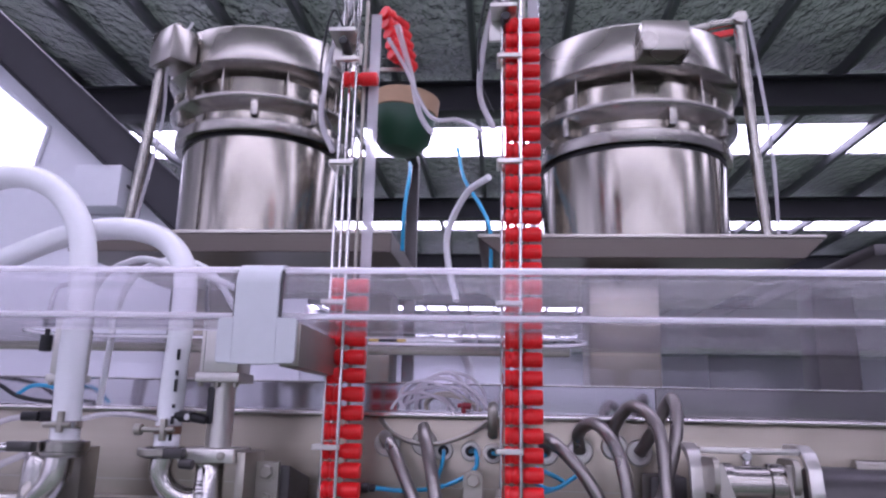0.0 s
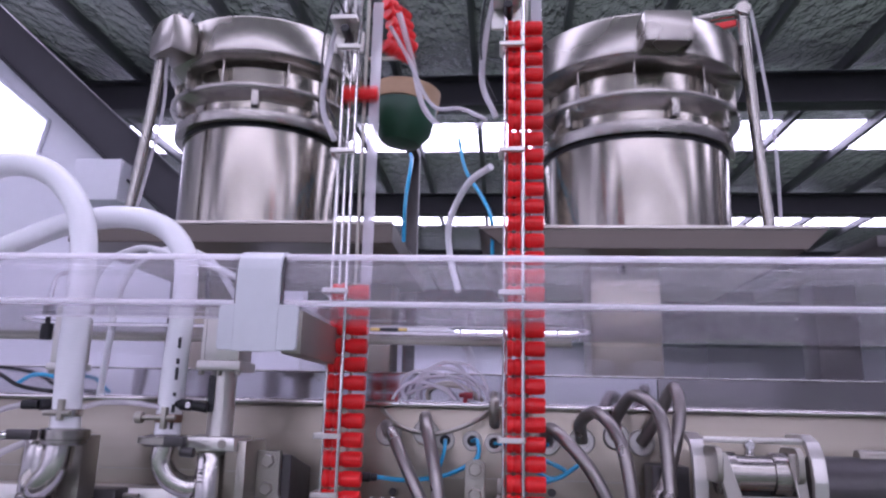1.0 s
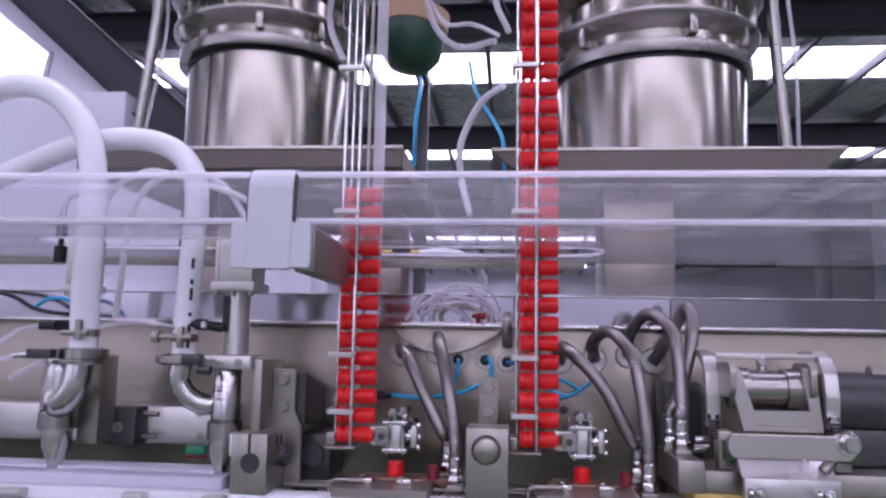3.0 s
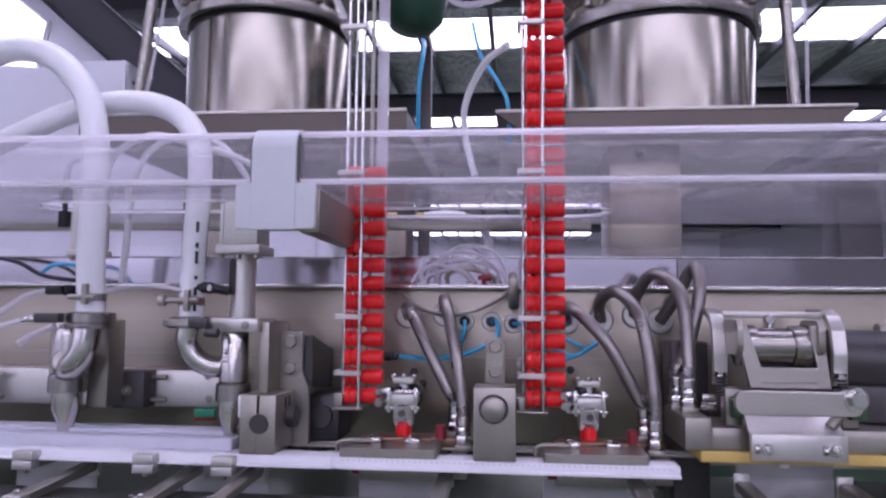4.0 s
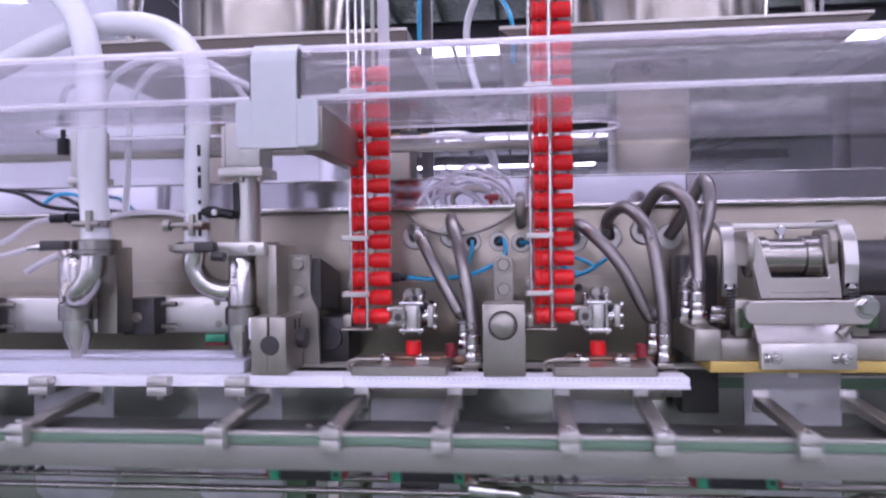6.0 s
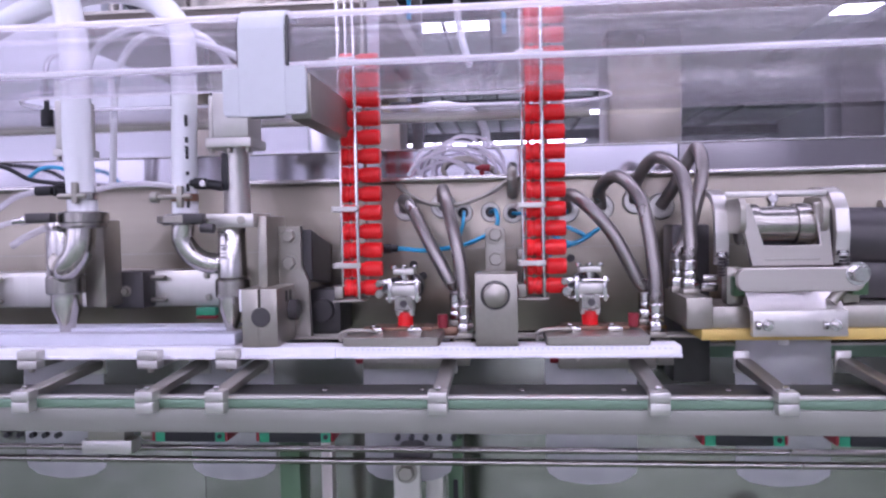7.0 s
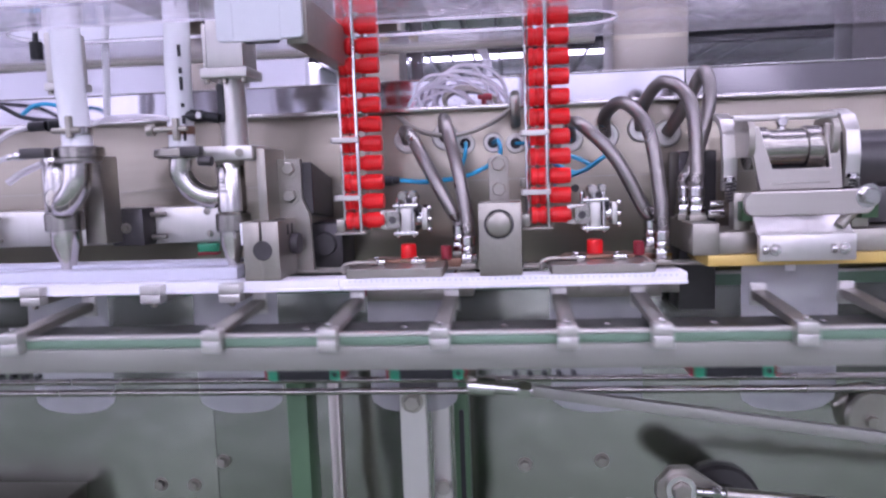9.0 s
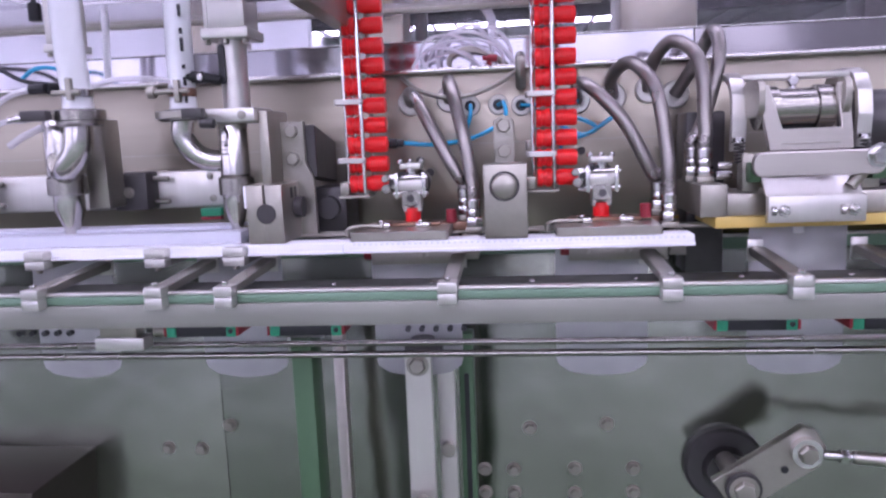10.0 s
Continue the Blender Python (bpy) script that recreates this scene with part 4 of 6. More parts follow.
# ---------------------------------------------------------------- acrylic guard
def guard():
    g = thing("guard_hood", "clear acrylic guard with a raised front lip and rounded slot", "guard", (0, 0.85, 1.338))
    t, z = 0.004, 1.338
    # two slots with rounded ends, one for the nozzles and one for the chutes
    for lo, hi, x0, x1, near, back in ((-1.4, -0.258, -0.575, -0.300, 0.800, 0.890), (-0.2575, 1.4, -0.212, 0.104, 0.866, 0.945)):
        r, mid = (back - near) / 2, (back + near) / 2
        part("top_sheet", S().box(lo, hi, 0.712, near, z, z + t, 0), ACRYLIC, g)
        part("top_sheet", S().box(lo, hi, back, 1.028, z, z + t, 0), ACRYLIC, g)
        for x, side, end in ((x1, 1, hi), (x0, -1, lo)):
            arc = [(x - side * r + side * r * math.cos(radians(a)), mid + r * math.sin(radians(a))) for a in range(90, -91, -15)]
            part("top_sheet", S().slab([(x - side * r, near + 0.0002), (end, near + 0.0002), (end, back - 0.0002), *arc], z, z + t, "z"), ACRYLIC, g)
            part("slot_edge", S().tube([(a, b, z + 0.001) for a, b in arc], 0.0016, 6, 3), EDGE_GLINT, g)
        for y in (near, back):
            part("slot_edge", S().box(x0 + r, x1 - r, y - 0.001, y + 0.001, z - 0.0008, z + t * 0.6, 0.0005), EDGE_GLINT, g)
    # lip with a rounded bend below and a rolled edge above
    prof = [(0.712, z), (0.705, z + 0.001), (0.7005, z + 0.005), (0.699, z + 0.011), (0.699, z + 0.042), (0.701, z + 0.049), (0.706, z + 0.053), (0.712, z + 0.0545)]
    inner = [(0.712, z + 0.0505), (0.708, z + 0.0495), (0.705, z + 0.047), (0.703, z + 0.042), (0.703, z + 0.012), (0.705, z + 0.007), (0.708, z + 0.0048), (0.712, z + t)]
    part("front_lip", S().slab(prof + inner, -1.4, 1.4, "x"), ACRYLIC, g)
    # white tubes paint the light lines along the fold and rolled edge
    part("bend_glint", S().tube([(-1.4, 0.7000, z + 0.0035), (0, 0.7000, z + 0.0035), (1.4, 0.7000, z + 0.0035)], 0.0028, 14, 1), EDGE_GLINT, g, "white line for light caught in the acrylic fold")
    part("bend_glint", S().tube([(-1.4, 0.7020, z + 0.0500), (0, 0.7020, z + 0.0500), (1.4, 0.7020, z + 0.0500)], 0.0030, 14, 1), EDGE_GLINT, g, "white line for light caught in the acrylic fold")
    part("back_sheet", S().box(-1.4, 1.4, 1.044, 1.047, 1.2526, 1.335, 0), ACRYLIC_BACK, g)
    part("bend_glint", S().tube([(-1.4, 0.711, z + 0.0535), (0, 0.711, z + 0.0535), (1.4, 0.711, z + 0.0535)], 0.0017, 10, 1), EDGE_GLINT, g, "white line for light caught along the rolled acrylic edge")
    for o in g.children:
        o.visible_shadow = False
    part("rear_rail", S().box(-1.4, 0.094, 1.0285, 1.043, 1.332, 1.3425, 0.001), MATTE, g, "grey steel rail along the back edge")
    for x in (-1.2, -0.66):
        part("rail_post", S().box(x, x + 0.02, 1.0475, 1.060, 1.2525, 1.342, 0.001), MATTE, g)
    b = thing("guard_bracket", "pale grey painted bracket that carries the clear guard", "bracket", (-0.244, 0.72, 1.30))
    prof = [(0.690, 1.2935), (0.690, 1.374), (0.693, 1.385), (0.701, 1.3925), (0.712, 1.395), (0.738, 1.395), (0.738, 1.390), (0.712, 1.390), (0.703, 1.388), (0.697, 1.382), (0.694, 1.372), (0.694, 1.2935)]
    part("strap", S().slab(prof, -0.2625, -0.2185, "x", 0.0006), GREYPAINT, b)
    for x in (-0.2643, -0.2183):
        part("gasket", S().slab([(0.692, 1.340), (0.692, 1.373), (0.695, 1.384), (0.702, 1.3905), (0.712, 1.393), (0.730, 1.393), (0.730, 1.389), (0.704, 1.386), (0.698, 1.375), (0.698, 1.340)], x, x + 0.0018, "x"), DARKSTEEL, b, "dark rubber strip along the strap")
    part("wing", S().slab(rounded(-0.2182, -0.1985, 1.2945, 1.3385, 0.004, 5, (0, 1, 1, 0)), 0.6885, 0.6935, "y", 0.0006), GREYPAINT, b)
    part("wing", S().slab(rounded(-0.2785, -0.2597, 1.2945, 1.3385, 0.004, 5, (1, 0, 0, 1)), 0.692, 0.6965, "y", 0.0006), GREYPAINT, b)
    part("arm", S().box(-0.2205, -0.2005, 0.7125, 0.966, 1.293, 1.3365, 0.0015), MATTE, b, "grey steel support arm")
    part("socket", S().box(-0.258, -0.226, 0.6945, 0.712, 1.2945, 1.336, 0.001), BLACK, b)


# ---------------------------------------------------------------- sealing head
def sealer():
    d = thing("sealing_head", "steel sealing press with an arched handle and roller", "sealing head", (0.28, 0.86, 1.065))
    part("base", S().box(0.1953, 0.62, 0.9005, 0.93, 1.0755, 1.0955, 0.001).box(0.168, 0.195, 0.82, 0.93, 1.075, 1.1085, 0.001).box(0.1955, 0.25, 0.822, 0.9, 1.0755, 1.0985, 0.001).box(0.2505, 0.3245, 0.83, 0.9, 1.0755, 1.0955, 0.001).box(0.325, 0.62, 0.822, 0.9, 1.0755, 1.0985, 0.001), MATTE, d)
    part("pad", S().box(0.183, 0.62, 0.818, 0.92, 1.0635, 1.0750, 0.001), YELLOW, d, "yellow resin insulating pad")
    fr = part("front_plate", S().box(0.2275, 0.3205, 0.796, 0.804, 1.0705, 1.097, 0.001), ALU, d)
    for x in (0.242, 0.3075):
        s = part("stud", S().hexnut((x, 0.796, 1.0825), (0, -1, 0), 0.0062, 0.005).cyl((x, 0.791, 1.0825), (x, 0.784, 1.0825), 0.003).cyl((x - 0.007, 0.795, 1.0825), (x - 0.012, 0.795, 1.0825), 0.005), CHROME, fr)
    part("slope", S().slab([(0.7985, 1.097), (0.803, 1.097), (0.822, 1.119), (0.8175, 1.119)], 0.226, 0.318, "x", 0.0004), ALU, d)
    bar = part("cross_bar", S().slab(rounded(0.211, 0.334, 1.1165, 1.1405, 0.009), 0.790, 0.7985, "y", 0.001), BRUSHED, d)
    bolt(bar, (0.327, 0.790, 1.134), 0.0088, 0.007, mat=CHROME)
    part("stop", S().cyl((0.307, 0.8045, 1.104), (0.321, 0.8045, 1.121), 0.0058), MATTE, bar)
    # window frame of the press
    o = [(0.2325, 1.141), (0.3135, 1.141), (0.3065, 1.206), (0.2945, 1.206), (0.3005, 1.1625), (0.2445, 1.1625), (0.2305, 1.206), (0.2185, 1.206)]
    part("yoke", S().slab(o, 0.812, 0.818, "y", 0.0008), BRUSHED, d)
    part("yoke_rib", S().box(0.244, 0.300, 0.8115, 0.8135, 1.147, 1.1488, 0.0003), MATTE, d)
    part("yoke_cheek", S().slab(rounded(0.805, 0.86, 1.175, 1.212, 0.012), 0.2190, 0.2255, "x", 0.0006), MATTE, d)
    part("yoke_cheek", S().slab(rounded(0.805, 0.86, 1.175, 1.212, 0.012), 0.3000, 0.3065, "x", 0.0006), MATTE, d)
    part("roller", S().turned((0.2265, 0.838, 1.184), (1, 0, 0), [(0.022, 0), (0.022, 0.018), (0.019, 0.019), (0.019, 0.055), (0.022, 0.056), (0.022, 0.073)], 32), BANDSTEEL, d)
    part("dark_core", S().box(0.2535, 0.300, 0.842, 0.87, 1.145, 1.172, 0.001), BLACK, d)
    for x in (0.2060, 0.331):
        pth = [(0.852, 1.141), (0.848, 1.175), (0.852, 1.20), (0.864, 1.217), (0.884, 1.224), (0.92, 1.224)]
        pin = [(p[0] + 0.007, p[1] - 0.006 if i > 2 else p[1]) for i, p in enumerate(pth)]
        part("handle_arm", S().slab(pth + pin[::-1], x, x + 0.015, "x", 0.0006), ALU, d)
        bolt(d, (x + 0.006, 0.846, 1.150), 0.0055, 0.004, (0, 0, 1), CHROME)
        spring = [(x + 0.006 + 0.0052 * math.cos(k * 1.2), 0.842 + 0.0052 * math.sin(k * 1.2), 1.128 + 0.0011 * k * 0.62) for k in range(32)]
        part("spring", S().tube(spring, 0.0009, 6, 2), DARKSTEEL, d)
    part("handle_bar", S().box(0.2215, 0.3305, 0.868, 0.879, 1.214, 1.2205, 0.0012), ALU, d)
    part("knob", S().cyl((0.270, 0.8665, 1.212), (0.270, 0.858, 1.212), 0.0055).cyl((0.270, 0.862, 1.198), (0.270, 0.862, 1.2065), 0.005), CHROME, d)
    for x in (0.2155, 0.333):
        part("guide_pad", S().box(x, x + 0.016, 0.815, 0.83, 1.110, 1.130, 0.001), GREENPAINT, d)
        part("guide_frame", S().box(x - 0.003, x + 0.014, 0.8305, 0.85, 1.1, 1.139, 0.001), MATTE, d)
    part("side_block", S().box(0.172, 0.215, 0.905, 0.958, 1.0, 1.185, 0.003), DARKSTEEL, d)
    part("motor", S().cyl((0.345, 0.90, 1.165), (0.52, 0.90, 1.165), 0.036, 28, 0.004).box(0.345, 0.56, 0.87, 0.93, 1.10, 1.14, 0.003), DARKSTEEL, d)
    part("side_screw", S().cyl((0.195, 0.87, 1.115), (0.213, 0.87, 1.115), 0.005).cyl((0.195, 0.86, 1.126), (0.21, 0.86, 1.126), 0.004), CHROME, d)
    part("shaft", S().cyl((0.40, 0.90, 1.2), (0.55, 0.90, 1.2), 0.009), MATTE, d)
    return d


# ---------------------------------------------------------------- pouch transport
BEAM_Y, BEAM_DZ = 0.715, -0.0055
TRAVEL = 0.423


def carriage_beam():
    b = thing("transport_beam", "long steel transport beam with pouch clamps along it", "conveyor beam", (0, BEAM_Y, 1.0))
    part("bar", S().box(-1.5, 1.0, BEAM_Y, BEAM_Y + 0.012, 0.998, 1.0215, 0.0015), BEAMBAR, b)
    part("green_strip", S().box(-1.5, 1.0, BEAM_Y + 0.002, BEAM_Y + 0.012, 1.0217, 1.0305, 0.001), PALEGREEN, b)
    part("edge_strip", S().box(-1.5, 1.0, BEAM_Y + 0.001, BEAM_Y + 0.010, 1.0307, 1.0338, 0.001), ALU, b)
    part("top_plate", S().box(-1.5, 1.0, BEAM_Y + 0.0125, BEAM_Y + 0.075, 1.0235, 1.0290, 0.001), BEAMTOP, b)
    for i in range(24):
        x = -1.43 + i * 0.1
        part("screw", S().cyl((x, BEAM_Y + 0.045, 1.029), (x, BEAM_Y + 0.045, 1.0305), 0.003, 12, 0.0003), CHROME, b)
    spots = (-1.345, -1.22, -1.145, -0.921, -0.794, -0.724, -0.509, -0.306, -0.194, -0.089, 0.028, 0.112, 0.236, 0.325, 0.45)
    for i, x in enumerate(spots):
        k = part("clamp", S().box(x - 0.009, x + 0.009, BEAM_Y - 0.012, BEAM_Y + 0.004, 1.0308, 1.0405, 0.0005).box(x - 0.009, x + 0.009, BEAM_Y - 0.012, BEAM_Y + 0.0015, 1.0195, 1.0302, 0.0005), ALU, b)
        part("arm", S().slab([(BEAM_Y + 0.004, 1.0315), (BEAM_Y + 0.004, 1.0395), (BEAM_Y + 0.12, 1.047), (BEAM_Y + 0.124, 1.043), (BEAM_Y + 0.12, 1.037)], x - 0.0065, x + 0.0085, "x", 0.0006), MATTE, k)
        part("tab", S().box(x - 0.007, x + 0.009, BEAM_Y + 0.1245, BEAM_Y + 0.128, 1.030, 1.0535, 0.0006), ALU, k)
        part("screw", S().cyl((x, BEAM_Y - 0.004, 1.0405), (x, BEAM_Y - 0.004, 1.0445), 0.0032), CHROME, k)
    for x in (-1.19, -1.08, -0.76, -0.653, -0.225, -0.105, 0.18):
        k = part("slide_carriage", S().box(x - 0.026, x + 0.026, BEAM_Y + 0.012, BEAM_Y + 0.06, 0.985, 0.9975, 0.001), BLACK, b)
        for s in (-1, 1):
            part("end_cap", S().box(x + s * 0.031 - 0.005, x + s * 0.031 + 0.005, BEAM_Y + 0.012, BEAM_Y + 0.06, 0.985, 0.9975, 0.001), GREEN, k)
            part("wiper", S().box(x + s * 0.0375 - 0.0013, x + s * 0.0375 + 0.0013, BEAM_Y + 0.012, BEAM_Y + 0.06, 0.986, 0.9965, 0.0004), DARKRED, k)
        part("port", S().cyl((x + 0.031, BEAM_Y + 0.0118, 0.991), (x + 0.031, BEAM_Y + 0.011, 0.991), 0.0025, 10, 0), BLACK, k)
    s = S()
    for x in (-0.55, -0.02, 0.42, -0.95):
        for i in range(5):
            s.cyl((x + i * 0.0135, BEAM_Y + 0.0118, 0.992), (x + i * 0.0135, BEAM_Y + 0.006, 0.992), 0.0028, 12, 0)
    part("hole", s, BLACK, b)
    for x in (-0.858, -0.43 - 2 * TRAVEL):
        k = part("bearing_block", S().box(x - 0.027, x + 0.027, BEAM_Y + 0.03, BEAM_Y + 0.05, 0.966, 0.980, 0.001), ALU, b, "pale aluminium bearing block")
        part("knob", S().cyl((x + 0.033, BEAM_Y + 0.045, 0.984), (x + 0.045, BEAM_Y + 0.045, 0.984), 0.007), MATTE, k)
        part("hanger", S().box(x - 0.02, x + 0.02, BEAM_Y + 0.03, BEAM_Y + 0.05, 0.9802, 0.9977, 0.001), MATTE, k)
    part("under_plate", S().box(-1.5, 1.0, BEAM_Y + 0.0125, BEAM_Y + 0.05, 0.9978, 1.004, 0.001), MATTE, b)
    return b


def pouch():
    p = thing("spout_pouch", "frosted translucent spout pouch hanging from the holding rail", "pouch", (0, 0.872, 1.07), "spout pouches")
    w = 0.0515
    n, m = 16, 22
    s = S()
    for side in (-1, 1):
        vs, fs = [], []
        for j in range(m + 1):
            v = j / m
            z = 1.062 - v * 0.1675
            for i in range(n + 1):
                u = -1 + 2 * i / n
                ww = w
                r = 0.018
                d = 0.1675 * (1 - v)
                if d < r:
                    ww = w - (r - math.sqrt(max(0.0, r * r - (r - d) ** 2))) * 0.8
                zz = z - (0.005 * (1 - u * u) if v > 0.9 else 0)
                bulge = 0.004 * (1 - u ** 4) * math.sin(math.pi * min(1, v * 1.02)) ** 0.6
                crease = 0.0011 * math.sin(7 * u + 9 * v) * math.sin(3.1 * v * math.pi)
                vs.append((u * ww, 0.872 + side * (bulge + 0.0006) + crease, zz))
        for j in range(m):
            for i in range(n):
                a = j * (n + 1) + i
                fs.append((a, a + 1, a + n + 2, a + n + 1))
        s.add(vs, fs, True)
    part("film", s, POUCHFILM, p)
    part("spout", S().turned((0, 0.872, 1.050), (0, 0, 1), [(0.006, 0), (0.006, 0.012), (0.0105, 0.0128), (0.0105, 0.0145), (0.0055, 0.015), (0.0055, 0.021)], 18), WHITE, p)
    part("seal_band", S().box(-w, w, 0.8705, 0.8735, 1.0555, 1.0625, 0.0006), POUCHFILM, p)
    return p


STATIONS, PITCH = -0.1385, 0.2115
POUCHES = []


def pouches():
    first = pouch()
    for j in range(-18, 4):
        ob = first if j == -18 else copy_thing(first, Matrix.Translation((0, 0.872, 1.07)))
        POUCHES.append((ob, j))


def slide_rods():
    single("slide_rod", S().cyl((-1.4, 0.775, 0.946), (1.4, 0.775, 0.946), 0.0037, 14), BANDSTEEL, "long polished steel slide rod under the beam", "rod", (0, 0.775, 0.946), "slide rods")
    single("slide_rod", S().cyl((-1.4, 0.798, 0.9515), (1.4, 0.798, 0.9515), 0.0035, 14), BANDSTEEL, "long polished steel slide rod under the beam", "rod", (0, 0.798, 0.9575), "slide rods")
    r = thing("support_rail", "pale green painted rail behind the hanging pouches", "rail", (0, 0.955, 1.03))
    part("rail", S().box(-1.4, 1.4, 0.945, 0.955, 1.022, 1.036, 0.001), PALEGREEN, r)
    part("cap_strip", S().box(-1.4, 1.4, 0.943, 0.956, 1.0362, 1.039, 0.0005), ALU, r)
    part("foot", S().box(-1.4, 1.4, 0.956, 0.999, 1.025, 1.031, 0.001), MATTE, r)
    for x in (-0.43, -0.27, 0.19):
        part("joint", S().cyl((x, 0.925, 1.038), (x + 0.018, 0.935, 1.040), 0.008).cyl((x + 0.018, 0.935, 1.04), (x + 0.024, 0.937, 1.04), 0.004), DARKSTEEL, r)
        part("boss", S().cyl((x - 0.004, 0.928, 1.038), (x, 0.925, 1.038), 0.006), DARKRED, r)


def spout_guide():
    g = thing("spout_guide", "pair of narrow steel strips that carry the pouch spouts", "guide rail", (0, 0.872, 1.06))
    for y in (0.8585, 0.8795):
        part("strip", S().box(-4.2, 3.7, y, y + 0.0062, 1.0600, 1.0631, 0.0005), MATTE, g)
    for x in (-4.1, -2.8, 2.4, 3.6):
        part("leg", S().box(x, x + 0.03, 0.93, 0.96, 0, 1.0599, 0.001).box(x, x + 0.03, 0.886, 0.93, 1.03, 1.0599, 0.001), MATTE, g)
    for x in (-0.95, 0.66):
        part("stay", S().box(x, x + 0.012, 0.886, 0.967, 1.0600, 1.0629, 0.0005), MATTE, g)


def posts():
    g = thing("green_post", "dark green painted steel post under the transport beam", "post", (-0.268, 0.80, 0.0))
    part("post", S().box(-0.272, -0.249, 0.805, 0.845, 0.0, 0.9555, 0.0015), GREENPAINT, g)
    part("head", S().box(-0.288, -0.234, 0.805, 0.84, 0.956, 0.968, 0.001), ALU, g, "pale aluminium bearing block")
    s = thing("slim_post", "slim bright steel post in front of the lower panel", "post", (-0.255, 0.94, 0))
    part("post", S().box(-0.259, -0.245, 0.93, 0.95, 0, 0.955, 0.0015), BRUSHED, s)
    l = thing("swing_lever", "pale grey steel lever with a large bolt", "lever", (-0.134, 0.83, 0.92))
    part("bar", S().slab(rounded(-0.149, -0.119, 0.45, 0.931, 0.002), 0.824, 0.832, "y", 0.0008), ALU, l)
    bolt(l, (-0.1345, 0.824, 0.918), 0.0095, 0.007)
    part("yoke", S().box(-0.150, -0.108, 0.833, 0.86, 0.925, 0.937, 0.001).cyl((-0.13, 0.845, 0.937), (-0.13, 0.845, 0.944), 0.014), DARKSTEEL, l)
    part("grip", S().cyl((-0.1345, 0.818, 0.757), (-0.130, 0.80, 0.76), 0.009).tube([(-0.1345, 0.823, 0.757), (-0.132, 0.80, 0.762), (-0.15, 0.79, 0.74)], 0.008), MATTE, l)
    part("rear_bar", S().slab(rounded(-0.119, -0.098, 0.45, 0.925, 0.002), 0.872, 0.884, "y", 0.0008), ALU, l)
    part("rear_bolt", S().cyl((-0.108, 0.871, 0.80), (-0.108, 0.862, 0.80), 0.009), MATTE, l)
    q = thing("slotted_guide", "green painted guide upright with a long slot", "guide", (-0.085, 0.92, 0.4))
    part("upright", S().box(-0.096, -0.078, 0.91, 0.935, 0.0, 0.93, 0.001), GREENPAINT, q)
    part("slot", S().slab(rounded(-0.090, -0.084, 0.70, 0.88, 0.003), 0.9092, 0.9098, "y"), BLACK, q)
    b = thing("drip_box", "plain steel box beside the lower panel", "box", (-0.7, 0.85, 0.0))
    # brown steel, its dark tone also holds the shade of this low corner
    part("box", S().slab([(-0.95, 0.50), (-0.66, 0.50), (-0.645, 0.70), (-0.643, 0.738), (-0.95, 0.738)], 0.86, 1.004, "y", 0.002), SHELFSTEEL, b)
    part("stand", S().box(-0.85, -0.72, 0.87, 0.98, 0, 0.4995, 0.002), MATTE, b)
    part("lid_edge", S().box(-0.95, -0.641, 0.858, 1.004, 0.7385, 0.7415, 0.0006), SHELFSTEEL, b)


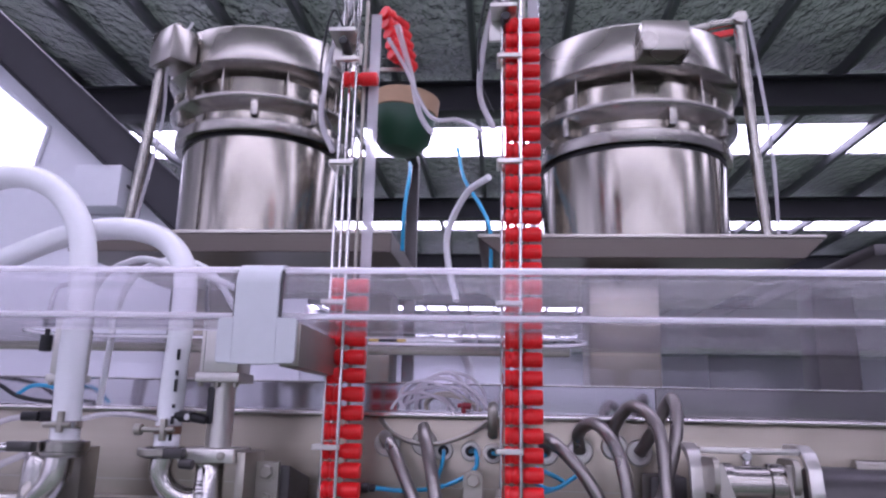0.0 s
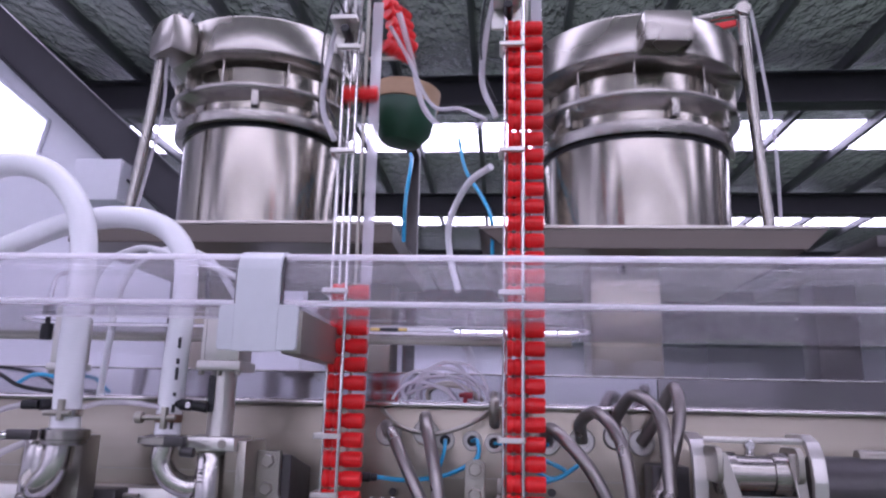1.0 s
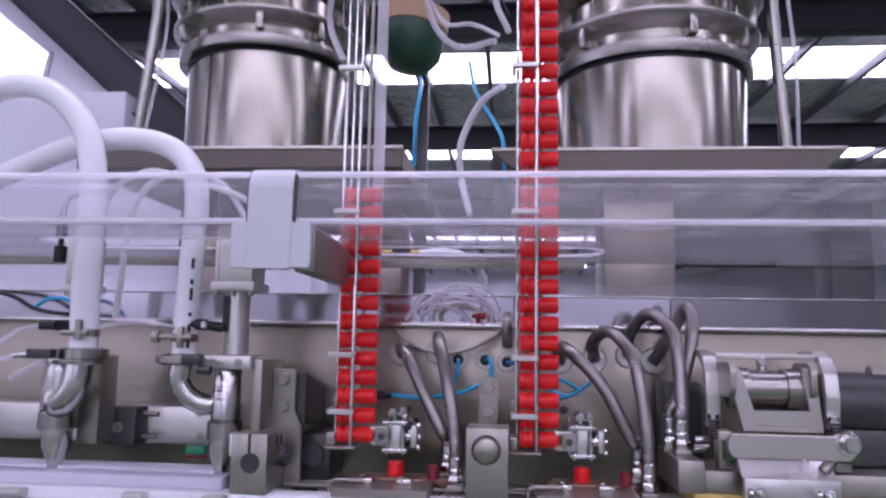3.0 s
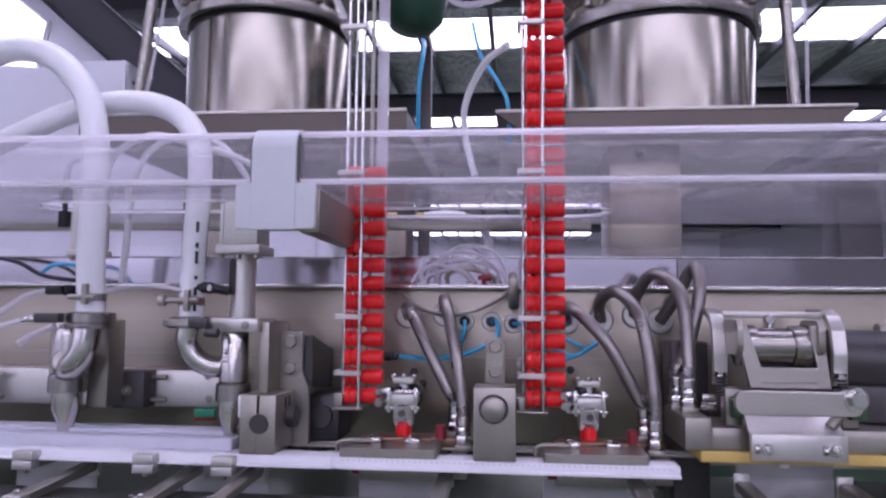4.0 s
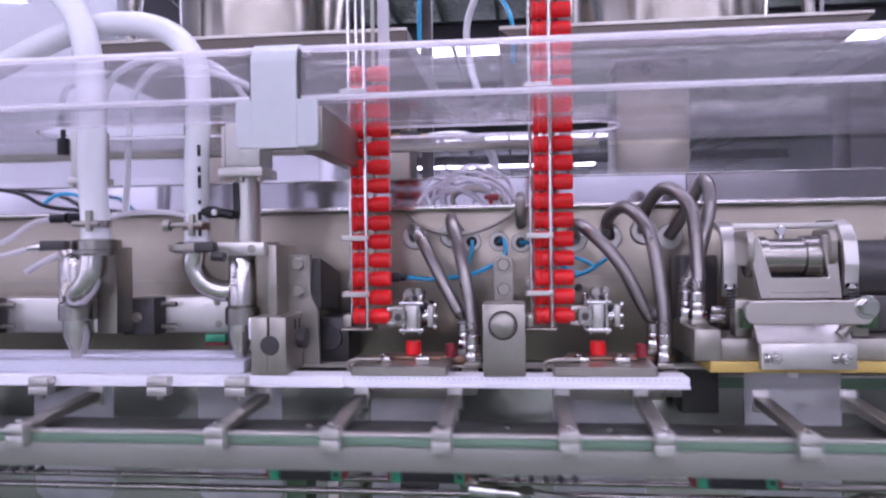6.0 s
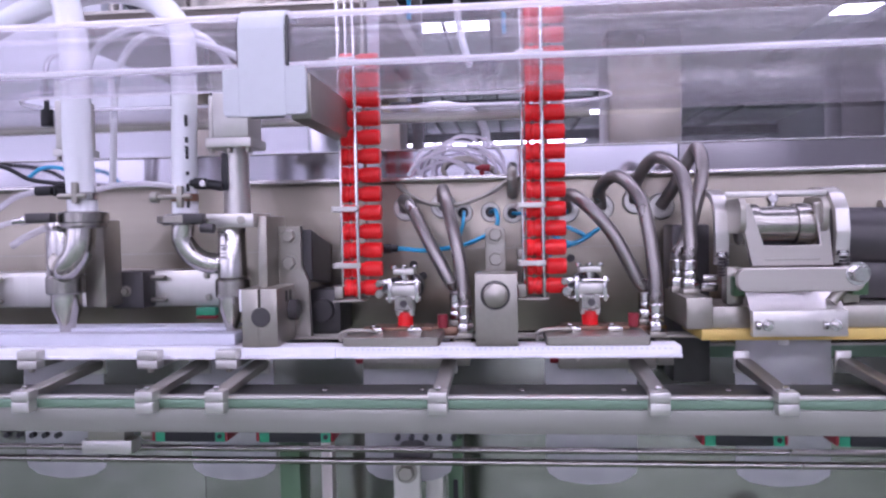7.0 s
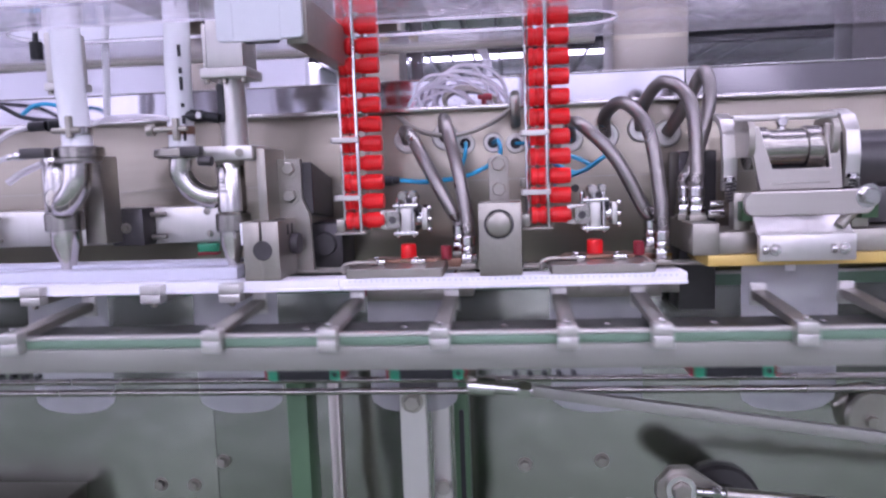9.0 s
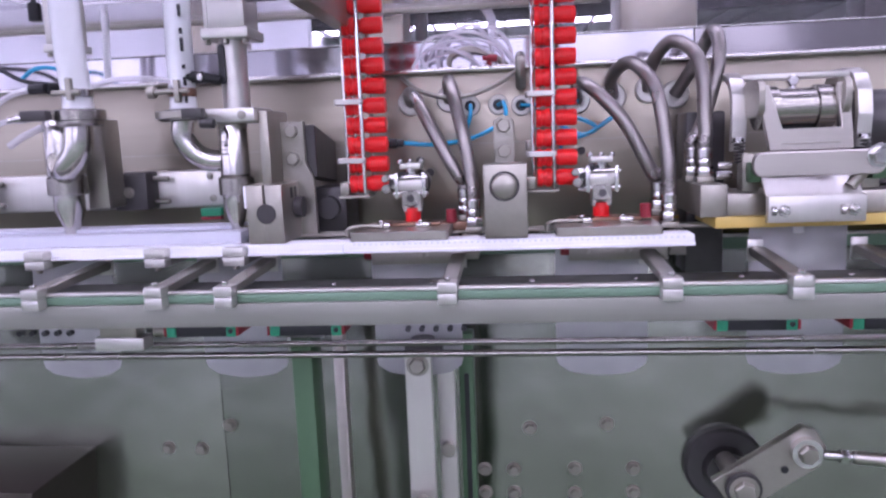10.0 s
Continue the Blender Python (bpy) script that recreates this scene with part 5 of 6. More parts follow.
def crank():
    d = thing("bearing_disc", "dark round bearing flange on the lower panel", "bearing", (0.244, 0.995, 0.725))
    part("flange", S().turned((0.244, 0.9995, 0.725), (0, -1, 0), [(0.052, 0), (0.052, 0.012), (0.048, 0.016), (0.03, 0.018), (0.026, 0.03)], 40), DARKSTEEL, d)
    part("shaft", S().cyl((0.239, 0.969, 0.742), (0.239, 0.905, 0.742), 0.012), MATTE, d)
    k = thing("crank_lever", "grey steel crank lever with a rod end and link", "crank", (0.239, 0.90, 0.742))
    dirv = Vector((0.069, 0, 0.047)).normalized()
    nrm = Vector((-dirv.z, 0, dirv.x))
    P = Vector((0.239, 0, 0.742))
    L = 0.0835
    o = [P + nrm * 0.026 - dirv * 0.025, P - nrm * 0.026 - dirv * 0.025, P - nrm * 0.026 + dirv * (L + 0.004), P - nrm * 0.012 + dirv * (L + 0.022), P + nrm * 0.012 + dirv * (L + 0.024), P + nrm * 0.026 + dirv * (L + 0.015)]
    part("plate", S().slab([(q.x, q.z) for q in o], 0.892, 0.904, "y", 0.001), MATTE, k)
    part("hub", S().cyl((P.x, 0.8915, P.z), (P.x, 0.885, P.z), 0.021), DARKSTEEL, k)
    bolt(k, (P.x, 0.885, P.z), 0.013, 0.008)
    e = P + dirv * L
    eye = part("rod_eye", S().turned((e.x, 0.8915, e.z), (0, -1, 0), [(0.0175, 0), (0.0175, 0.010), (0.0115, 0.010), (0.0115, 0.008)], 28), CHROME, k)
    bolt(k, (e.x, 0.883, e.z), 0.011, 0.007)
    part("hole", S().cyl((P.x + dirv.x * 0.052 + 0.004, 0.8918, P.z + dirv.z * 0.052 - 0.006), (P.x + dirv.x * 0.052 + 0.004, 0.8912, P.z + dirv.z * 0.052 - 0.006), 0.0045, 14, 0), BLACK, k)
    l = thing("link_rod", "bright steel link rod with a threaded end", "rod", (e.x, 0.885, e.z))
    part("thread", S().cyl((e.x + 0.0165, 0.884, e.z - 0.001), (e.x + 0.05, 0.884, e.z - 0.004), 0.0055).hexnut((e.x + 0.035, 0.884, e.z - 0.0025), (1, 0, -0.1), 0.009, 0.009), CHROME, l)
    part("rod", S().cyl((e.x + 0.05, 0.884, e.z - 0.004), (e.x + 0.42, 0.884, e.z - 0.04), 0.0075), BRUSHED, l)
    c = thing("push_rod", "long flat steel push rod with a chrome rod end", "rod", (-0.06, 0.755, 0.957))
    part("rod_end", S().cyl((-0.068, 0.755, 0.958), (-0.040, 0.755, 0.9555), 0.010).cyl((-0.040, 0.755, 0.9555), (-0.004, 0.755, 0.952), 0.0065).hexnut((-0.018, 0.755, 0.9533), (1, 0, -0.1), 0.010, 0.012), CHROME, c)
    part("stud", S().cyl((-0.066, 0.748, 0.965), (-0.066, 0.762, 0.978), 0.008), MATTE, c)
    m = Matrix.Translation((-0.004, 0.755, 0.952)) @ Matrix.Rotation(radians(8.3), 4, "Y")
    part("bar", S().box(0, 0.80, -0.005, 0.005, -0.0055, 0.0055, 0.001, m), BEAMBAR, c)
    r = thing("cam_roller", "round steel cam roller with a bolt on its face", "roller", (0.385, 0.90, 0.876))
    part("roller", S().cyl((0.385, 0.885, 0.876), (0.385, 0.925, 0.876), 0.032, 32, 0.003), MATTE, r)
    bolt(r, (0.380, 0.885, 0.873), 0.007, 0.005)
    part("arm", S().cyl((0.385, 0.905, 0.906), (0.345, 0.905, 0.885), 0.006), MATTE, r)
    return k, l, c, r


# ---------------------------------------------------------------- feeders above
def feeder(x, y, z0, sc, box_angle, dh):
    """A cap feeder drum: plain drum, a band and two flared rings with fins."""
    f = thing("cap_feeder", "large round stainless steel cap feeder drum with flared rings", "feeder", (x, y, z0), "cap feeder drums")

    def ring(name, prof, mat, label=""):
        return part(name, S().turned((x, y, z0), (0, 0, 1), [(r * sc, h * sc) for r, h in prof], 72), mat, f, label)
    up = dh
    rd = 0.176 if x > 0 else 0.168
    ring("drum", [(rd - 0.002, -0.008), (rd, -0.006), (rd, 0.163 + up)], BOWLSTEEL)
    ring("gap", [(rd + 0.0005, 0.1605 + up), (rd + 0.0025, 0.161 + up), (rd + 0.0025, 0.1665 + up), (rd + 0.0005, 0.167 + up)], BLACK, "thin black rubber joint")
    ring("band", [(rd + 0.001, 0.1672 + up), (0.188, 0.168 + up), (0.189, 0.170 + up), (0.189, 0.190 + up), (0.187, 0.192 + up), (0.1765, 0.194 + up)], BANDSTEEL)
    ring("neck", [(0.176, 0.19 + up), (0.176, 0.31 + up)], BOWLSTEEL)
    ring("lower_ring", [(0.1765, 0.212 + up), (0.201, 0.231 + up), (0.2025, 0.234 + up), (0.2025, 0.2405 + up), (0.1765, 0.2425 + up)], BANDSTEEL)
    ring("upper_ring", [(0.1765, 0.284 + up), (0.207, 0.304 + up), (0.210, 0.308 + up), (0.210, 0.377 + up), (0.208, 0.380 + up), (0.198, 0.380 + up), (0.197, 0.32 + up)], BANDSTEEL)
    for a in (200, 232, 262, 300, 335, 20, 60, 100, 140):
        k = radians(a)
        m = Matrix.Translation((x, y, z0)) @ Matrix.Rotation(k, 4, "Z")
        part("fin", S().box(0.177, 0.197, -0.0015, 0.0015, 0.243 + dh, 0.297 + dh, 0.0004, m), BANDSTEEL, f)
    for a in (225, 282, 318):
        m = Matrix.Translation((x, y, z0)) @ Matrix.Rotation(radians(a), 4, "Z")
        part("lug", S().box(0.177, 0.199, -0.007, 0.007, 0.194 + dh, 0.228 + dh, 0.001, m), BANDSTEEL, f)
    m = Matrix.Translation((x, y, z0)) @ Matrix.Rotation(radians(box_angle), 4, "Z")
    part("drive_box", S().box(0.2105, 0.268, -0.040, 0.040, 0.296 + dh, (0.352 if x > 0 else 0.368) + dh, 0.003, m), BANDSTEEL, f, "folded steel box on the rim")
    return f


def shelves():
    for x0, x1, z0, y0 in ((-0.80, -0.198, 1.530, 1.25), (-0.042, 0.532, 1.513, 1.212)):
        s = thing("feeder_shelf", "folded stainless steel shelf that carries a feeder drum", "shelf", ((x0 + x1) / 2, 1.5, z0), "feeder shelves")
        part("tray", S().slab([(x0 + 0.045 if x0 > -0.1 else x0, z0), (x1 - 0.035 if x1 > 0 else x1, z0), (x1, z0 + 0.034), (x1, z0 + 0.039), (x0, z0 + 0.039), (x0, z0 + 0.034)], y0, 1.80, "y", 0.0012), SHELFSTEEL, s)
        part("lip", S().box(x0, x1, y0 - 0.003, y0, z0 + 0.034, z0 + 0.040, 0.0008), BRUSHED, s)
        xs = (x0 + 0.1, x1 - 0.12) if x0 < -0.1 else (0.215, 0.288)
        for i, x in enumerate(xs):
            y = 1.30 if i == 0 and x0 > -0.1 else 1.66
            part("column", S().box(x - 0.062, x + 0.062, y, y + 0.12, 1.252, z0, 0.006), PLATE, s, "polished square steel column")
    for pts, side in (([(-0.725, 1.31, 1.57), (-0.702, 1.31, 1.80), (-0.690, 1.31, 1.93), (-0.66, 1.31, 2.02)], 0), ([(0.475, 1.31, 1.553), (0.463, 1.31, 1.75), (0.452, 1.31, 2.0)], 1)):
        p = thing("sensor_pole", "slim steel pole with a cable beside a feeder drum", "pole", pts[0], "sensor poles")
        part("pole", S().tube(pts, 0.0105, 14, 4), BANDSTEEL, p)
        part("cable", S().tube([(a + 0.016 + 0.012 * (i % 2), b - 0.008, c) for i, (a, b, c) in enumerate(pts)], 0.0035, 8), CLEARTUBE, p)
        if side:
            part("arm", S().tube([(0.452, 1.31, 2.0), (0.40, 1.31, 1.992), (0.33, 1.31, 1.972)], 0.009, 12), BANDSTEEL, p)
            part("red_strip", S().slab([(0.345, 1.965), (0.44, 1.984), (0.44, 1.972), (0.345, 1.954)], 1.305, 1.312, "y", 0.0005), RED, p)
            part("corner", S().cyl((0.452, 1.294, 2.003), (0.452, 1.326, 2.003), 0.013), BANDSTEEL, p)
    single("side_tray", S().box(0.60, 1.2, 1.2, 1.8, 1.515, 1.535, 0.002).box(0.62, 0.70, 1.5, 1.58, 1.252, 1.515, 0.002), DARKSTEEL, "dark steel side shelf on a post", "shelf", (0.9, 1.5, 1.252))
    b = thing("cap_hopper", "dark green rounded hopper bin with a tan rim", "hopper", (-0.24, 1.72, 0))
    part("bin", S().turned((-0.262, 1.72, 1.885), (0.12, 0, 1), [(0.02, 0.0), (0.05, 0.010), (0.073, 0.042), (0.078, 0.09), (0.080, 0.110)], 40), BINGREEN, b)
    part("rim", S().turned((-0.249, 1.72, 1.993), (0.12, 0, 1), [(0.079, 0), (0.083, 0.002), (0.083, 0.045), (0.079, 0.047)], 40), CARD, b)
    part("stand", S().box(-0.262, -0.232, 1.90, 1.93, 0, 1.95, 0.002).box(-0.262, -0.232, 1.78, 1.90, 1.92, 1.945, 0.002), DARKSTEEL, b)


def pipes():
    def pipe(name, pts, r, mat, label, cat="pipe", n=10):
        single(name, S().tube(pts, r, n, 10), mat, label, cat, pts[0])
    pipe("air_pipe", [(-0.176, 1.24, 1.53), (-0.172, 1.22, 1.60), (-0.168, 1.25, 1.68), (-0.19, 1.4, 1.75)], 0.0036, BLUE, "bright blue plastic air pipe")
    pipe("air_pipe", [(-0.095, 1.45, 1.80), (-0.075, 1.35, 1.70), (-0.040, 1.27, 1.62), (-0.022, 1.22, 1.565), (-0.02, 1.24, 1.50)], 0.0036, BLUE, "bright blue plastic air pipe")
    pipe("air_pipe", [(-0.145, 0.895, 1.77), (-0.13, 0.93, 1.72), (-0.115, 0.96, 1.66), (-0.08, 0.95, 1.622), (-0.03, 0.91, 1.612)], 0.0042, CLEARTUBE, "clear plastic air pipe between the chutes")
    pipe("air_pipe", [(-0.155, 0.885, 1.745), (-0.135, 0.91, 1.715), (-0.10, 0.93, 1.65), (-0.06, 0.92, 1.64), (-0.025, 0.9, 1.615)], 0.0028, CLEARTUBE, "clear plastic air pipe between the chutes")
    pipe("air_pipe", [(-0.02, 1.0, 1.585), (-0.055, 1.05, 1.575), (-0.085, 1.10, 1.53), (-0.085, 1.12, 1.48), (-0.07, 1.1, 1.42)], 0.0052, HOSEWHITE, "white plastic air pipe looping behind the guard")
    # tubes and cables lying on the ledge
    random.seed(5)
    for k in range(9):
        cx, cy, wide, high, lean = random.uniform(-0.115, -0.055), random.uniform(0.975, 1.006), random.uniform(0.028, 0.062), random.uniform(0.018, 0.052), random.uniform(-0.02, 0.02)
        pts = [(cx + wide * math.cos(a) + lean * math.sin(a), cy + 0.006 * math.cos(2 * a), 1.2555 + high * math.sin(a)) for a in [math.pi * i / 8 for i in range(9)]]
        pipe("coiled_tube", pts, random.choice((0.0020, 0.0026)), MATTE if k % 4 == 1 else CLEARTUBE, "loose thin tube coiled on the steel ledge", "tube", 8)
    single("tube_coupling", S().cyl((-0.052, 0.968, 1.262), (-0.040, 0.968, 1.2615), 0.0042).cyl((-0.058, 0.968, 1.262), (-0.052, 0.968, 1.262), 0.003).cyl((-0.050, 0.968, 1.2523), (-0.050, 0.968, 1.259), 0.003), DARKRED, "small dark red tube coupling on the ledge", "coupling", (-0.046, 0.968, 1.2523))
    pipe("cable", [(-0.158, 0.962, 1.243), (-0.13, 0.93, 1.222), (-0.085, 0.925, 1.214), (-0.04, 0.935, 1.228), (-0.01, 0.958, 1.2505)], 0.003, MATTE, "grey cable hanging below the ledge", "cable")
    pipe("cable", [(-0.012, 0.959, 1.226), (-0.012, 0.947, 1.238), (-0.012, 0.948, 1.254), (-0.012, 0.972, 1.2625)], 0.0066, MATTE, "thick grey cable over the ledge", "cable")
    pipe("air_pipe", [(-0.075, 0.966, 1.205), (-0.073, 0.945, 1.204), (-0.074, 0.935, 1.19), (-0.080, 0.94, 1.172)], 0.0024, BLUE, "thin blue air pipe from a cable port")
    pipe("air_pipe", [(-0.04, 0.966, 1.205), (-0.033, 0.945, 1.206), (-0.034, 0.93, 1.185), (-0.07, 0.92, 1.166), (-0.115, 0.91, 1.160), (-0.15, 0.9, 1.163)], 0.0026, BLUE, "thin blue air pipe from a cable port")
    pipe("air_pipe", [(-0.012, 0.966, 1.203), (0.02, 0.94, 1.202), (0.055, 0.935, 1.204)], 0.0024, BLUE, "thin blue air pipe from a cable port")
    pipe("air_pipe", [(0.04, 0.93, 1.19), (0.075, 0.93, 1.172), (0.04, 0.92, 1.158), (0.03, 0.92, 1.150)], 0.0026, BLUE, "thin blue air pipe in a loop")
    pipe("air_pipe", [(0.03, 0.925, 1.178), (0.06, 0.925, 1.165), (0.093, 0.93, 1.183)], 0.0026, BLUE, "thin blue air pipe in a loop")
    single("cable_plug", S().cyl((-0.158, 0.9, 1.163), (-0.15, 0.9, 1.163), 0.0045).cyl((-0.168, 0.9, 1.163), (-0.158, 0.9, 1.163), 0.0058), BLACK, "black cable plug on a blue pipe", "plug", (-0.16, 0.9, 1.163))
    # pipes and a cable behind the hoses
    pipe("air_pipe", [(-0.56, 0.94, 1.252), (-0.55, 0.93, 1.40), (-0.50, 0.93, 1.445), (-0.44, 0.93, 1.437), (-0.36, 0.95, 1.41), (-0.345, 0.95, 1.37)], 0.0045, HOSEWHITE, "clear air pipe arching behind the white hoses")
    pipe("air_pipe", [(-0.54, 0.96, 1.252), (-0.52, 0.95, 1.40), (-0.47, 0.95, 1.448), (-0.40, 0.95, 1.435), (-0.35, 0.97, 1.36)], 0.0045, HOSEWHITE, "clear air pipe arching behind the white hoses")
    pipe("cable", [(-0.90, 0.98, 1.30), (-0.72, 0.97, 1.285), (-0.66, 0.97, 1.262), (-0.60, 0.975, 1.2545)], 0.003, BLACK, "black cable lying on the ledge", "cable")
    pipe("air_pipe", [(-0.665, 0.972, 1.266), (-0.64, 0.965, 1.277), (-0.61, 0.965, 1.275), (-0.58, 0.975, 1.2555)], 0.0028, BLUE, "thin blue air pipe behind the nozzles")
    pipe("cable", [(-0.43, 1.02, 1.44), (-0.425, 1.01, 1.40), (-0.41, 1.015, 1.33)], 0.003, BLACK, "thin black cable on the upright sheet", "cable")
    t = thing("pneumatic_fitting", "black air fitting with brass ends on the rear guard rail", "fitting", (-0.163, 1.035, 1.343))
    part("body", S().box(-0.176, -0.150, 1.029, 1.042, 1.3427, 1.3595, 0.0015), BLACK, t)
    part("stub", S().cyl((-0.190, 1.0355, 1.351), (-0.1762, 1.0355, 1.351), 0.0055).cyl((-0.1498, 1.0355, 1.351), (-0.137, 1.0355, 1.351), 0.0055), YELLOW, t, "brass pipe stubs")
    part("pipe", S().tube([(-0.137, 1.0355, 1.351), (-0.10, 1.038, 1.3535), (-0.068, 1.046, 1.346), (-0.050, 1.055, 1.325), (-0.047, 1.058, 1.300), (-0.05, 1.06, 1.2535)], 0.0062, 12), HOSEWHITE, t)


cabinet()
guide_bar()
rail_a, rail_b = rails()
block_l = guide_block_left()
guide_block_right()
lever_bracket()
plate_a = jaw(-0.198, -0.093, "a", "grey steel clamping plate with bright catches and copper slide")
plate_b = jaw(0.020, 0.128, "b", "grey steel clamping plate with bright catches near the rail end")
hoses()
noz = [nozzle_a(), nozzle_b()]
chute(0, 1.80)
chute(1, 1.83)
caps()
grips = [gripper(0), gripper(1)]
guard()
head = sealer()
beam = carriage_beam()
pouches()
slide_rods()
spout_guide()
posts()
crank_lever, link_rod, push_rod, cam_roller = crank()
feeder(-0.532, 1.50, 1.57, 1.0, 236, 0.056)
feeder(0.254, 1.40, 1.5535, 1.0, 274, 0.0005)
shelves()
chute_tops()
pipes()


# ---------------------------------------------------------------- movement, one cycle every 1.5 s
def ease(u):
    return u * u * (3 - 2 * u)


def motions():
    cycles = range(0, 7)
    end = 10.0

    def rows(keys, at):
        """keys: times; at(t): the pose. Adds the clip's ends."""
        ts = sorted({0.0, end, *[round(t, 3) for t in keys if 0 < t < end]})
        return [(t, at(t)) for t in ts]

    def phase(t, ks):
        """Value at t of a periodic list of (phase, value), eased between."""
        p = t % 1.5
        ks = [(ks[-1][0] - 1.5, ks[-1][1])] + list(ks) + [(ks[0][0] + 1.5, ks[0][1])]
        for (a, va), (b, vb) in zip(ks, ks[1:]):
            if a <= p <= b:
                return va + (vb - va) * ease((p - a) / (b - a))
        return ks[0][1]

    def cyc(thing_, ks, delta):
        base = Vector(BASE[thing_])
        times = [1.5 * n + p for n in cycles for p, _ in ks]
        walk(thing_, rows(times, lambda t: Matrix.Translation(base + Vector(delta) * phase(t, ks))))

    # nozzles and press rise while the pouches move on
    for n in noz:
        cyc(n, [(0.10, 0), (0.30, 1), (0.76, 1), (0.98, 0)], (0, 0, 0.030))
    cyc(head, [(0.20, 0), (0.36, 1), (0.74, 1), (0.92, 0)], (0, 0, 0.020))
    # the jaws part sideways
    opening = [(0.25, 0), (0.40, 1), (0.66, 1), (0.80, 0)]
    cyc(rail_a, opening, (-0.013, 0, 0))
    cyc(block_l, opening, (-0.013, 0, 0))
    cyc(rail_b, opening, (0.009, 0, 0))
    cyc(plate_b, opening, (0.006, 0, 0))
    # transport beam: to the right with the pouches, back without them
    go = [(0.35, 0), (0.45, 0.15), (0.55, 0.5), (0.65, 0.85), (0.75, 1), (1.05, 1), (1.17, 0.86), (1.27, 0.5), (1.38, 0.14), (1.5, 0)]
    out = [(0.0, 0.8), (0.12, 0), (1.02, 0), (1.12, 1), (1.42, 1)]

    def travel(t):
        p = t % 1.5
        for (a, va), (b, vb) in zip([(0, 0)] + go, go):
            if a <= p <= b:
                return va + (vb - va) * (p - a) / (b - a)
        return 0

    times = [1.5 * n + p for n in cycles for p, _ in go] + [1.5 * n + p for n in cycles for p, _ in out]
    base = Vector(BASE[beam])
    walk(beam, rows(times, lambda t: Matrix.Translation(base + Vector((TRAVEL * travel(t), -0.012 * phase(t, out), BEAM_DZ - 0.006 * phase(t, out))))))
    for ob in (push_rod, cam_roller):
        b2 = Vector(BASE[ob])
        walk(ob, rows(times, lambda t: Matrix.Translation(b2 + Vector((TRAVEL * travel(t), 0, 0)))))
    # crank lever swings with the beam
    pv = Vector(BASE[crank_lever])
    arm0 = Vector(BASE[link_rod]) - pv

    def swing(t):
        return -radians(111) * (1 - travel(t))

    walk(crank_lever, rows(times, lambda t: Matrix.Translation(pv) @ Matrix.Rotation(swing(t), 4, "Y")))
    walk(link_rod, rows(times, lambda t: Matrix.Translation(pv + Matrix.Rotation(swing(t), 3, "Y") @ arm0)))
    # pouches go on two places in every cycle
    step = [(0.35, 0), (0.45, 0.15), (0.55, 0.5), (0.65, 0.85), (0.75, 1)]
    for ob, j in POUCHES:
        def at(t, j=j):
            n, p = divmod(t, 1.5)
            v = 0
            for (a, va), (b, vb) in zip(step, step[1:]):
                if a <= p <= b:
                    v = va + (vb - va) * (p - a) / (b - a)
            if p > 0.75:
                v = 1
            return Matrix.Translation((STATIONS + PITCH * (j + 2 * (n + v)), 0.872, 1.07))
        walk(ob, rows([1.5 * n + p for n in cycles for p, _ in step], at))
    # grippers: towards the chute, then down on to the spout
    turn = [(0.60, 0), (0.80, -90), (1.06, -90), (1.42, 0)]
    for lane, g in enumerate(grips):
        pos = Vector(BASE[g])
        keys = [1.5 * n + p for n in cycles for p in (0.60, 0.67, 0.73, 0.80, 1.06, 1.18, 1.30, 1.42)]
        walk(g, rows(keys, lambda t: Matrix.Translation(pos + Vector((0, 0, 0.003 * phase(t, turn) / 90))) @ Matrix.Rotation(radians(phase(t, turn)), 4, "Y")))
